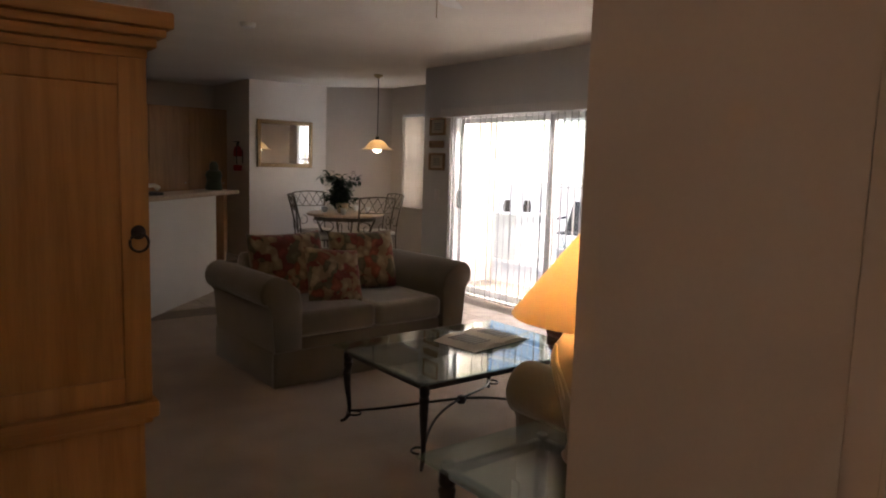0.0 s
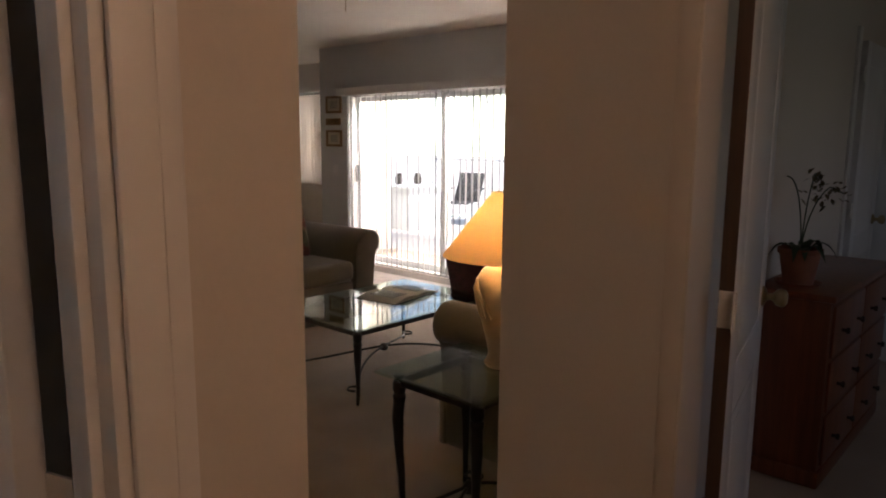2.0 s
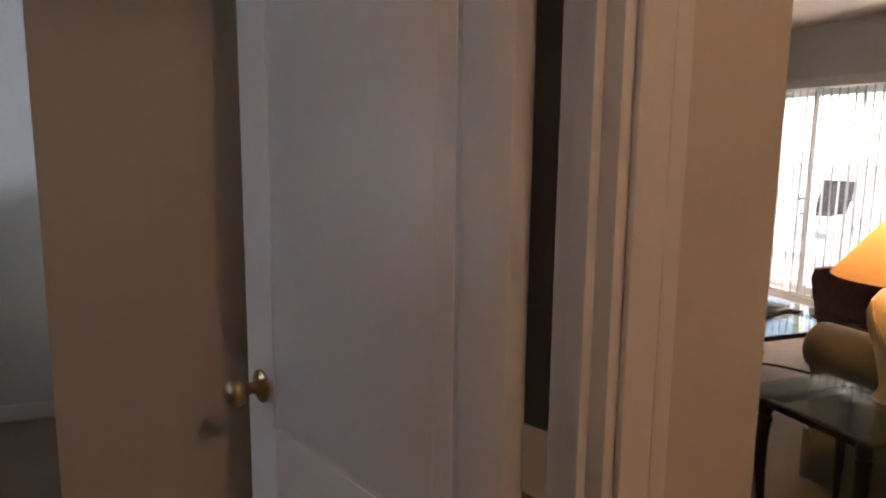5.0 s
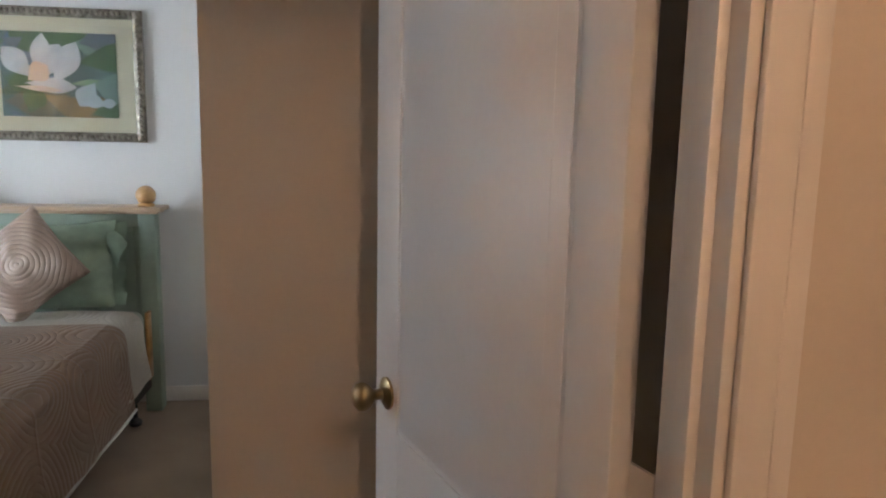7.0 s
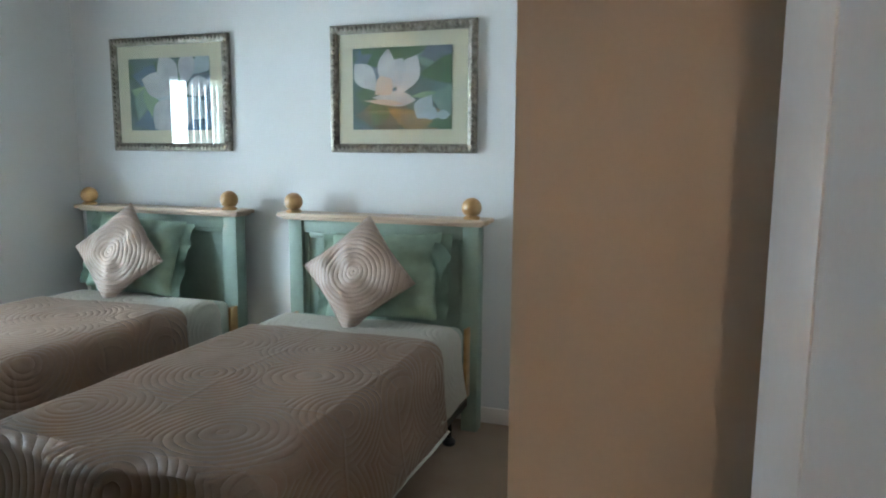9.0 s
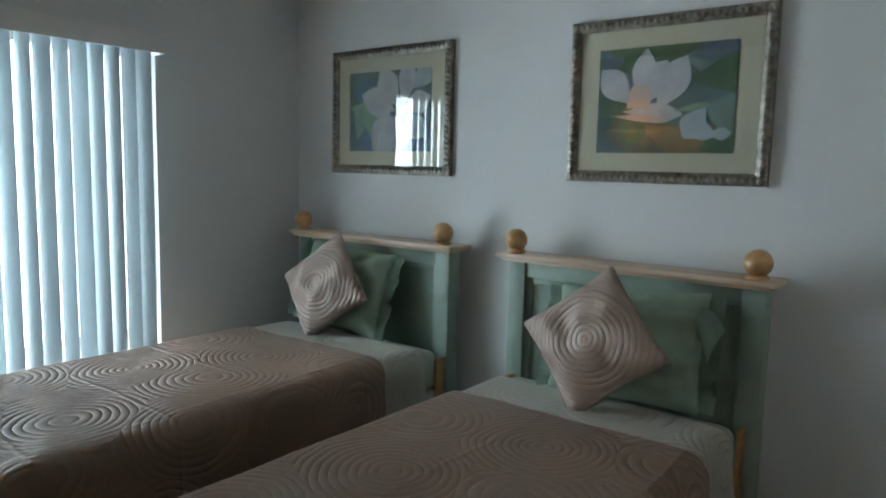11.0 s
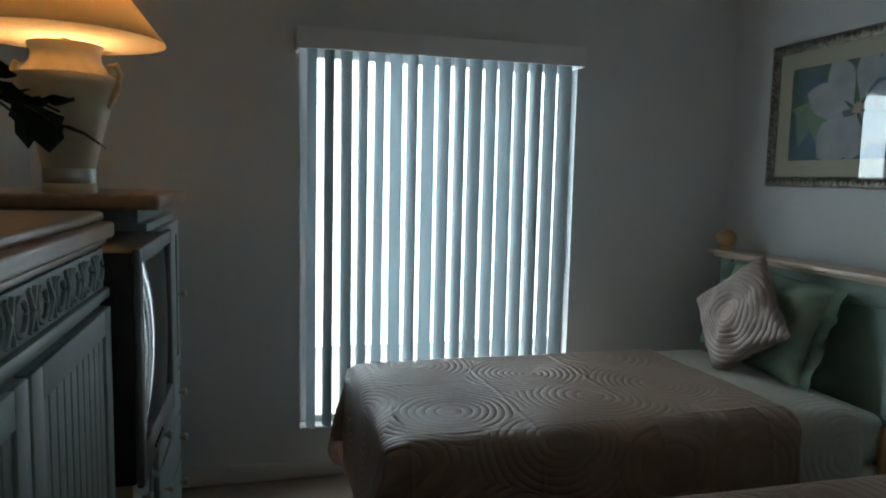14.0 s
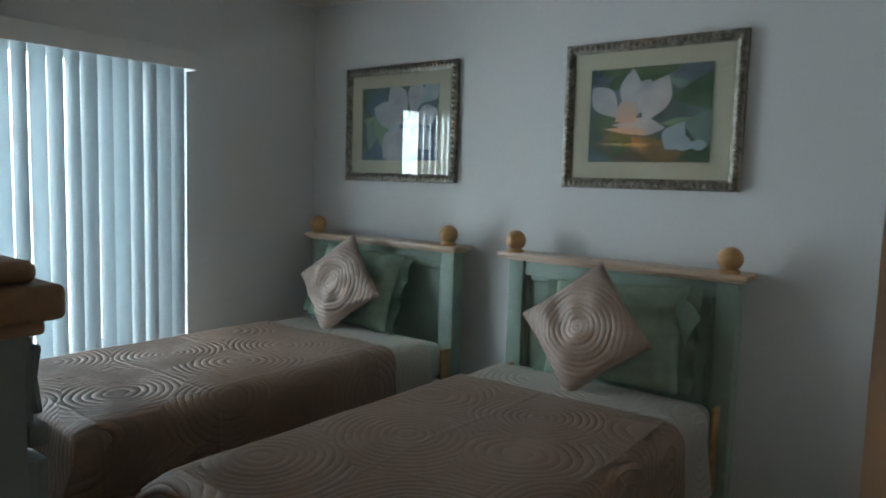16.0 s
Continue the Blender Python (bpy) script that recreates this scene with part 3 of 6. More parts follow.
part("window_sill", cube(-4.10, 2.167, 0.236, -4.02, 3.528, 0.252), TRIM, w2)
w3 = framed_window("window_3", 6.08, 6.14, 7.75, 9.115, 0.81, 2.10, (1.45,), "white framed dining nook window")
part("window_sill", cube(6.03, 7.752, 0.811, 6.08, 9.113, 0.83), TRIM, w3)


def vertical_blind(name, x, y0, y1, z0, z1, pitch, width, turn, slat_mat, label, spread=0.0, only=None, seed=1, curve=0.006):
    """Hanging slats on a head rail; turn is the angle of each slat to the wall, in degrees."""
    rnd = random.Random(seed)
    ob = thing(name, label, "vertical blind")
    part("head_rail", cube(x - 0.022, y0, z1, x + 0.022, y1, z1 + 0.035), VINYL, ob)
    bm = bmesh.new()
    n = 6
    g = []
    for j in (0, 1):
        g.append([bm.verts.new((curve * (1 - (2 * i / n - 1) ** 2), width * (i / n - 0.5), -(z1 - z0) * j)) for i in range(n + 1)])
    for i in range(n):
        bm.faces.new((g[0][i], g[0][i + 1], g[1][i + 1], g[1][i]))
    bmesh.ops.solidify(bm, geom=bm.faces[:], thickness=0.0012)
    me = mesh_of("slat", bm, slat_mat, 40)
    k = int((y1 - y0) / pitch)
    for i in range(k):
        y = y0 + (i + 0.5) * (y1 - y0) / k
        s = new("slat", me)
        s.parent = ob
        s.matrix_world = pose(x, y, z1, rnd.uniform(-0.15, 0.15), rnd.uniform(-0.15, 0.15), turn + rnd.uniform(-spread, spread))
    return ob


vertical_blind("vertical_blind", -3.955, 2.175, 3.462, 0.275, 2.005, 0.0755, 0.085, -62, SLAT, "blue-white vinyl vertical blind over the bedroom window", 7, seed=4, curve=0.011)
vertical_blind("vertical_blind", 5.085, 3.90, 6.90, 0.02, 1.945, 0.083, 0.089, -38, SLAT_W, "white vinyl vertical blind turned open at the glass door", 4, seed=5, curve=0.006)
vertical_blind("vertical_blind", 6.015, 7.70, 9.13, 0.80, 2.08, 0.075, 0.089, 24, SLAT_T, "cream vinyl vertical blind at the dining nook window", 3, seed=6)


def valance(m, length, depth, height, label):
    ob = thing("valance", label, "valance", m)
    part("face_board", cube(depth - 0.012, 0, 0, depth, length, height), VINYL, ob)
    part("return", cube(0, 0, 0, depth - 0.012, 0.01, height), VINYL, ob)
    part("return", cube(0, length - 0.01, 0, depth - 0.012, length, height), VINYL, ob)
    part("top_board", cube(0, 0.01, height - 0.008, depth - 0.012, length - 0.01, height), VINYL, ob)
    return ob


valance(pose(-4.039, 2.143, 1.99), 1.362, 0.15, 0.092, "white valance box over the bedroom blind")
valance(pose(5.129, 6.97, 1.945, 0, 0, 180), 3.1, 0.11, 0.085, "white valance over the glass door blind")


# ---------------------------------------------------------------- bedroom
def drape(x0, x1, y0, y1, top, hem, r=0.07, foot=True, n=40, seed=0, flare=0.035, foot_hem=None, up=1.0):
    """A cover over a bed: top sheet, rolled edges, hanging sides and foot. The head end lies at y1."""
    bm = bmesh.new()
    w, drop = x1 - x0, top - hem
    # path across the bed: arc length parameter over side, top, side
    def across(s, total):
        side_len = drop - r
        bend = r * math.pi / 2
        flat = w - 2 * r
        if s < side_len:
            return 0.0 - flare * (1 - s / side_len) ** 1.5, hem + s, 1.0
        s -= side_len
        if s < bend:
            a = s / r
            return r - r * math.cos(a), top - r + r * math.sin(a), 0.5
        s -= bend
        if s < flat:
            return r + s, top, 0.0
        s -= flat
        if s < bend:
            a = s / r
            return w - r + r * math.sin(a), top - r + r * math.cos(a), 0.5
        s -= bend
        return w + flare * (s / side_len) ** 1.5, top - r - s, 1.0
    total = 2 * (drop - r) + r * math.pi + (w - 2 * r)
    length = y1 - y0
    fh = foot_hem if foot_hem is not None else hem
    fdrop = (top - fh) if foot else 0.0
    rows = []
    m = int(n * 1.6)
    ftotal = length + fdrop
    for j in range(m + 1):
        t = ftotal * j / m
        row = []
        for i in range(n + 1):
            px, pz, sd = across(total * i / n, total)
            if t <= length + 1e-6 or not foot:
                y = y1 - t
                dz = 0.0
                k = 0.0
                if foot and length - t < r:
                    q = 1 - (length - t) / r
                    dz = -r * 0.25 * q * q
            else:
                y = y0 - 0.10 * math.sin(2.2 * (t - length) / max(fdrop, 1e-6)) * (0.55 + 0.45 * math.cos(i / n * 5.0 + seed))
                dz = -(t - length) - r * 0.25
                k = 1.0
            z = pz + dz if k == 0 else max(pz + dz, fh + 0.0)
            x = x0 + px
            if k:
                q = min(1.0, (t - length) / fdrop)
                cx = x0 + w / 2
                x = cx + (x - cx) * (1.0 + 0.02 * q)
                z = max(fh + 0.17 * max(0.0, 1 - 4.5 * i / n), min(pz, top - (t - length)) - 0.02)
                if sd == 1.0:
                    y -= 0.05 * math.sin(math.pi * min(1.0, (top - pz) / drop)) * q
            p = Vector((x, y, z))
            wob = noise.noise(Vector((x * 3 + seed, y * 3, z * 2))) * 0.012 + noise.noise(Vector((x * 9, y * 9 + seed, z * 5))) * 0.004
            fold = 0.004 * math.sin(y * 17 + seed + 2.2 * noise.noise(Vector((y * 2, seed, 0)))) * (1.0 if sd == 1.0 else 0.0)
            p += Vector((fold * (-1 if px < w / 2 else 1) + wob * sd, wob * k, wob * (1 - sd) * 1.1))
            row.append(bm.verts.new(p))
        rows.append(row)
    for a, b in zip(rows, rows[1:]):
        for i in range(n):
            bm.faces.new((a[i], a[i + 1], b[i + 1], b[i]))
    bmesh.ops.solidify(bm, geom=bm.faces[:], thickness=0.012)
    return bm


BED_GROUP = "twin beds"


def twin_bed(x, label, seed, rise=0.0, head=3.80, aside=0.0):
    """A twin bed whose headboard is centred at x, against the north wall."""
    ob = thing("twin_bed", label, "bed", pose(x, 0, 0), BED_GROUP)
    w = 0.545
    yb = 4.43
    # headboard: posts, rails, a centre stile and two recessed panels with moulding
    for s in (-1, 1):
        part("post", cube(s * w - 0.085 * (s > 0), 4.285, 0, s * w + 0.085 * (s < 0), 4.375, 1.075, bevel=0.006), SAGE, ob)
    e = w - 0.085
    part("rail", cube(-e, 4.297, 1.005, e, 4.36, 1.075, bevel=0.004), SAGE, ob)
    part("rail", cube(-e, 4.297, 0.26, e, 4.36, 0.36, bevel=0.004), SAGE, ob)
    part("stile", cube(-0.04, 4.299, 0.36, 0.04, 4.358, 1.005, bevel=0.004), SAGE, ob, "centre stile of the headboard")
    for a, b in ((-e, -0.04), (0.04, e)):
        pn = part("panel", cube(a, 4.325, 0.36, b, 4.34, 1.005, bevel=0), SAGE, ob, "recessed headboard panel")
        g = 0.028
        for q in ((a, 0.36, a + g, 1.005), (b - g, 0.36, b, 1.005), (a + g, 1.005 - g, b - g, 1.005), (a + g, 0.36, b - g, 0.36 + g)):
            part("moulding", cube(q[0], 4.309, q[1], q[2], 4.325, q[3], bevel=0.006), SAGE, pn)
    cap = cube(-w - 0.045, 4.235, 1.088, w + 0.045, 4.41, 1.112, bevel=0.008)
    bmesh.ops.bevel(cap, geom=[q for q in cap.edges if abs(q.verts[0].co.z - q.verts[1].co.z) > 0.006 and q.verts[0].co.y < 4.27], offset=0.02, segments=3, affect="EDGES")
    box(cap, -w - 0.022, 4.255, 1.075, w + 0.022, 4.395, 1.088, bevel=0.004)
    part("cap_shelf", cap, MAPLE, ob, "pale maple top shelf")
    ball = [(0.0, 0.0), (0.040, 0.0), (0.043, 0.006), (0.040, 0.014), (0.029, 0.018), (0.026, 0.022)]
    ball += [(0.05 * math.sin(radians(a)), 0.058 - 0.05 * math.cos(radians(a))) for a in range(44, 181, 8)]
    for s in (-1, 1):
        part("ball_finial", lathe([(r, 1.112 + z) for r, z in ball], 28, at=(s * (w - 0.038), 4.283, 0)), BALLW, ob, "turned maple ball finial", smooth=60)
    # frame, spring, mattress
    for s in (-1, 1):
        part("side_rail", cube(s * 0.485 - 0.018 + aside, 2.46, 0.15, s * 0.485 + 0.018 + aside, 4.26, 0.19, bevel=0.003), IRON, ob)
        part("headboard_bracket", cube(s * 0.50 - 0.008 + aside, 4.22, 0.20, s * 0.50 + 0.008 + aside, 4.285, 0.56, bevel=0.002), BALLW, ob)
        for y in (2.55, 4.10):
            leg = lathe([(0.0, 0.0), (0.030, 0.002), (0.034, 0.020), (0.022, 0.034), (0.012, 0.040), (0.012, 0.15), (0.0, 0.15)], 14, at=(s * 0.46 + aside, y, 0))
            part("leg", leg, BLACK, ob)
    part("box_spring", cube(-0.485 + aside, 2.44, 0.19, 0.485 + aside, 4.27, 0.37 + rise, bevel=0.03, seg=3), TICK, ob)
    part("mattress", cube(-0.485 + aside, 2.44, 0.37 + rise, 0.485 + aside, 4.27, 0.568 + rise, bevel=0.05, seg=4), SHEET, ob, "mattress in a pale green fitted sheet", smooth=60)
    part("turned_sheet", drape(aside - 0.516, aside + 0.516, head - 0.06, 4.12, 0.597 + rise, 0.25 + rise, r=0.075, foot=False, n=36, seed=seed + 7, flare=0.03), CREAMQ, ob, "cream quilted turn-down of the bedspread", smooth=70)
    part("bedspread", drape(aside - 0.525, aside + 0.525, 2.36, head, 0.609 + rise, 0.20, r=0.08, n=64, seed=seed, foot_hem=0.12), QUILT, ob, "taupe satin bedspread quilted in rings", smooth=70)
    for s in (-1, 1):
        part("hem_piping", tube([(aside + s * (0.528 + 0.033 + 0.004 * math.sin(q * 2.1)), head - 0.01 - q * 0.235, 0.203) for q in range(7)], 0.007, 6), TICK, ob, "pale hem of the bedspread")
    return ob


twin_bed(-3.30, "twin bed with sage headboard and taupe ring-quilted spread by the window", 1.3, 0.026, 3.84, 0.03)
twin_bed(-1.869, "twin bed with sage headboard and taupe ring-quilted spread near the door", 4.6)


def sham(m, label, seed, folded=False):
    ob = thing("pillow", label, "pillow", m, "green pillows")
    part("pillow_body", pad(0.62, 0.45, 0.13, n=34, power=3.2, seed=seed, corner=0.12, wrinkle=0.02), SHAM, ob, smooth=70)
    for s in (-1, 1):
        bm = bmesh.new()
        g = []
        for i in range(23):
            v = 2 * i / 22 - 1
            g.append([bm.verts.new((s * (0.285 + 0.075 * k / 4 + 0.002 * math.sin(i)), (0.007 * math.sin(i * 0.8 + seed) + 0.03 * noise.noise(Vector((i * 0.4, seed, s)))) * k / 4 + 0.002, v * (0.205 + 0.012 * k / 4))) for k in range(5)])
        for a, b in zip(g, g[1:]):
            for k in range(4):
                bm.faces.new((a[k], a[k + 1], b[k + 1], b[k]))
        bmesh.ops.solidify(bm, geom=bm.faces[:], thickness=0.004)
        part("flange", bm, SHAM, ob, smooth=70)
    if folded:
        bm = bmesh.new()
        g = [[bm.verts.new((0.285 + 0.10 * u - 0.05 * v * u, -0.035 - 0.03 * math.sin(math.pi * v) - 0.02 * u, 0.165 - 0.12 * v + 0.01 * u * (1 - v) - 0.09 * u * u)) for u in (0, 0.33, 0.66, 1.0)] for v in (0, 0.25, 0.5, 0.75, 1.0)]
        for a, b in zip(g, g[1:]):
            for k in range(3):
                bm.faces.new((a[k], a[k + 1], b[k + 1], b[k]))
        bmesh.ops.solidify(bm, geom=bm.faces[:], thickness=0.004)
        part("folded_corner", bm, SHAM, ob, "turned-over corner of the flange", smooth=70)
    return ob


def satin(m, seed):
    ob = thing("cushion", "pinkish satin throw cushion quilted in rings, set on its corner", "cushion", m, "ringed satin cushions")
    part("cover", pad(0.425, 0.425, 0.15, n=36, power=2.4, seed=seed, corner=0.14, wrinkle=0.012), SATIN, ob, smooth=80)
    part("cord", tube([(0.2115 * a, 0, 0.2115 * b) for a, b in ((-1, -1), (-0.93, 0), (-1, 1), (0, 0.93), (1, 1), (0.93, 0), (1, -1), (0, -0.93), (-1, -1))], 0.003, 6), SATIN, ob)
    return ob


sham(pose(-3.39, 4.19, 0.84, -18, 3, 0), "sage green cotton pillow leaning on the headboard", 2.0)
sham(pose(-1.805, 4.19, 0.815, -18, -3, 0), "sage green cotton pillow with a crumpled flange", 5.0, True)
satin(pose(-3.38, 4.05, 0.862, -22, -37, 18), 1.0)
satin(pose(-1.862, 4.02, 0.845, -22, -37, 18), 3.0)


def leaf_shape(bm, base, length, width, az, lift, droop=0.3, n=5, lobes=0.0):
    """One thin curved leaf."""
    a = radians(az)
    d, s = Vector((math.cos(a), math.sin(a), 0)), Vector((-math.sin(a), math.cos(a), 0))
    mid, lf, rt = [], [], []
    for i in range(n + 1):
        t = i / n
        p = Vector(base) + d * length * t * math.cos(radians(lift)) + Vector((0, 0, 1)) * (length * t * math.sin(radians(lift)) - droop * length * t * t)
        wd = width * (math.sin(math.pi * min(1, t * 0.92 + 0.08)) ** 0.8) * (1 + lobes * math.sin(t * 9.0))
        mid.append(bm.verts.new(p + Vector((0, 0, -0.15 * wd))))
        lf.append(bm.verts.new(p + s * wd / 2))
        rt.append(bm.verts.new(p - s * wd / 2))
    for i in range(n):
        bm.faces.new((mid[i], mid[i + 1], lf[i + 1], lf[i]))
        bm.faces.new((rt[i], rt[i + 1], mid[i + 1], mid[i]))


def petal_flat(cx, cz, length, width, ang, n=14, tip=1.35):
    """A flat petal outline in the xz plane."""
    bm = bmesh.new()
    a = radians(ang)
    d, s = Vector((math.cos(a), 0, math.sin(a))), Vector((-math.sin(a), 0, math.cos(a)))
    up = [Vector((cx, 0, cz)) + d * length * i / n + s * width / 2 * math.sin(math.pi * (i / n) ** tip) for i in range(n + 1)]
    dn = [Vector((cx, 0, cz)) + d * length * i / n - s * width / 2 * math.sin(math.pi * (i / n) ** tip) for i in range(1, n)]
    f = bm.faces.new([bm.verts.new(p) for p in up + dn[::-1]])
    r = bmesh.ops.extrude_face_region(bm, geom=[f])
    for v in r["geom"]:
        if isinstance(v, bmesh.types.BMVert):
            v.co.y -= 0.0006
    return bm


PRINT_BG = mat("print_blue_green", (0.13, 0.19, 0.2), 0.7, scale=7, second=(0.05, 0.09, 0.07), bump_scale=18)
PETAL = mat("print_petal_white", (0.6, 0.58, 0.6), 0.7, scale=11, second=(0.4, 0.4, 0.47))
PETAL_B = mat("print_petal_bluish", (0.48, 0.53, 0.6), 0.7, scale=11, second=(0.34, 0.42, 0.48))
PETAL_P = mat("print_petal_peach", (0.64, 0.47, 0.38), 0.7, scale=14, second=(0.55, 0.44, 0.4))
PLEAF = mat("print_leaf_green", (0.1, 0.17, 0.08), 0.7, scale=12, second=(0.04, 0.09, 0.05))
PLEAF_L = mat("print_leaf_pale", (0.3, 0.4, 0.24), 0.7, scale=12, second=(0.18, 0.3, 0.2))
PLEAF_B = mat("print_leaf_blue", (0.12, 0.2, 0.32), 0.7, scale=12, second=(0.07, 0.12, 0.18))
PWASH = mat("print_wash_mint", (0.26, 0.36, 0.32), 0.7, scale=10, second=(0.14, 0.22, 0.2))
PWASH_D = mat("print_wash_slate", (0.18, 0.21, 0.28), 0.7, scale=10, second=(0.09, 0.12, 0.15))
PBROWN = mat("print_ochre", (0.32, 0.2, 0.09), 0.7, scale=12, second=(0.16, 0.12, 0.06))
PGREY = mat("print_umber", (0.17, 0.14, 0.11), 0.7, scale=12, second=(0.1, 0.1, 0.08))


def picture(x0, x1, z0, z1, flowers, label):
    """A framed print on the north wall."""
    cx, cz = (x0 + x1) / 2, (z0 + z1) / 2
    ob = thing("picture", label, "picture", pose(cx, 4.443, cz), "flower prints")
    w, h, f = (x1 - x0) / 2, (z1 - z0) / 2, 0.048
    back = cube(-w + 0.01, -0.010, -h + 0.01, w - 0.01, 0.0, h - 0.01, bevel=0)
    part("backing", back, MATB, ob)
    part("mat_board", cube(-w + f - 0.006, -0.014, -h + f - 0.006, w - f + 0.006, -0.010, h - f + 0.006, bevel=0), MATB, ob, "cream mat board")
    pw, ph = w - f - 0.085, h - f - 0.075
    pr = part("print", cube(-pw, -0.0155, -ph, pw, -0.014, ph, bevel=0), PRINT_BG, ob, "watercolour flower print")
    for k, (px, pz, ln, wd, an, m) in enumerate(flowers):
        b = moved(petal_flat(px * pw, pz * ph, ln, wd, an), Matrix.Translation((0, -0.0155 - 0.00013 * (k + 1), 0)))
        bmesh.ops.bisect_plane(b, geom=b.verts[:] + b.edges[:] + b.faces[:], plane_co=(pw, 0, 0), plane_no=(1, 0, 0), clear_outer=True)
        bmesh.ops.bisect_plane(b, geom=b.verts[:] + b.edges[:] + b.faces[:], plane_co=(-pw, 0, 0), plane_no=(-1, 0, 0), clear_outer=True)
        bmesh.ops.bisect_plane(b, geom=b.verts[:] + b.edges[:] + b.faces[:], plane_co=(0, 0, ph), plane_no=(0, 0, 1), clear_outer=True)
        bmesh.ops.bisect_plane(b, geom=b.verts[:] + b.edges[:] + b.faces[:], plane_co=(0, 0, -ph), plane_no=(0, 0, -1), clear_outer=True)
        if len(b.faces):
            part("painted_petal", b, m, pr, smooth=None)
        else:
            b.free()
    for kk, (a, b2) in enumerate((((-w, -h), (w, -h)), ((w, -h), (w, h)), ((w, h), (-w, h)), ((-w, h), (-w, -h)))):
        p0, p1 = Vector((a[0], 0, a[1])), Vector((b2[0], 0, b2[1]))
        d = (p1 - p0).normalized()
        nrm = Vector((-d.z, 0, d.x))
        prof = [(0.0, 0.0), (0.0, -0.022), (0.006, -0.030), (0.018, -0.033), (0.034, -0.027), (0.042, -0.020), (f, -0.018), (f, 0.0)]
        bm = bmesh.new()
        ends = []
        for q, sgn in ((p0, 1), (p1, -1)):
            ends.append([bm.verts.new(q + nrm * u + d * sgn * u + Vector((0, v, 0))) for u, v in prof])
        for i in range(len(prof)):
            j = (i + 1) % len(prof)
            bm.faces.new((ends[0][i], ends[0][j], ends[1][j], ends[1][i]))
        side = part("frame_side", bm, SILVER, ob, "silvered carved frame")
        bead = bmesh.new()
        ln = (p1 - p0).length
        nb = int(ln / 0.026)
        for i in range(1, nb):
            c = p0 + d * ln * i / nb + nrm * 0.022 + Vector((0, -0.031, 0))
            bmesh.ops.create_icosphere(bead, subdivisions=1, radius=1.0, matrix=Matrix.Translation(c) @ Matrix.Diagonal((0.0115 if abs(d.x) > 0.5 else 0.014, 0.009, 0.014 if abs(d.x) > 0.5 else 0.0115, 1)))
        part("beading", bead, SILVER, side, smooth=60)
    g = part("glazing", cube(-w + f - 0.004, -0.0215, -h + f - 0.004, w - f + 0.004, -0.0205, h - f + 0.004, bevel=0), PICTURE_GLASS, ob, smooth=None)
    g.visible_shadow = False
    return ob


rnd_f = random.Random(17)


def foliage(k):
    """Loose leaves and washes behind the blossoms of a print."""
    out = []
    for i in range(k):
        out.append((rnd_f.uniform(-0.95, 0.8), rnd_f.uniform(-0.95, 0.85), rnd_f.uniform(0.10, 0.22), rnd_f.uniform(0.05, 0.11), rnd_f.uniform(0, 360), rnd_f.choice((PLEAF, PLEAF, PLEAF_B, PWASH, PWASH_D))))
    return out


FL1 = foliage(9) + [
    (-0.95, 0.55, 0.26, 0.16, -10, PLEAF_B), (-0.4, 0.95, 0.28, 0.15, -40, PLEAF), (0.25, 0.95, 0.16, 0.12, -70, PLEAF), (-0.95, -0.85, 0.34, 0.16, 12, PLEAF_B), (0.1, -0.9, 0.3, 0.15, 10, PLEAF_B),
    (0.95, -0.5, 0.26, 0.2, 110, PWASH_D), (-0.98, 0.15, 0.2, 0.12, -20, PLEAF_L), (-0.8, -0.75, 0.2, 0.1, 75, PWASH), (-0.45, -0.65, 0.21, 0.11, 92, PLEAF_L), (-0.3, -0.95, 0.2, 0.1, 40, PLEAF),
    (-0.55, 0.25, 0.2, 0.09, -25, PETAL_B), (0.55, 0.5, 0.2, 0.12, 40, PETAL_B), (0.35, 0.1, 0.24, 0.12, 78, PETAL), (0.25, 0.05, 0.25, 0.15, 122, PETAL), (0.2, 0.0, 0.27, 0.15, 160, PETAL),
    (0.3, -0.1, 0.27, 0.2, 222, PETAL), (0.3, -0.1, 0.2, 0.16, 262, PETAL), (0.35, -0.05, 0.2, 0.13, 320, PETAL_B), (0.35, 0.0, 0.2, 0.12, 20, PETAL), (0.2, -0.08, 0.07, 0.05, 30, PETAL_P)]
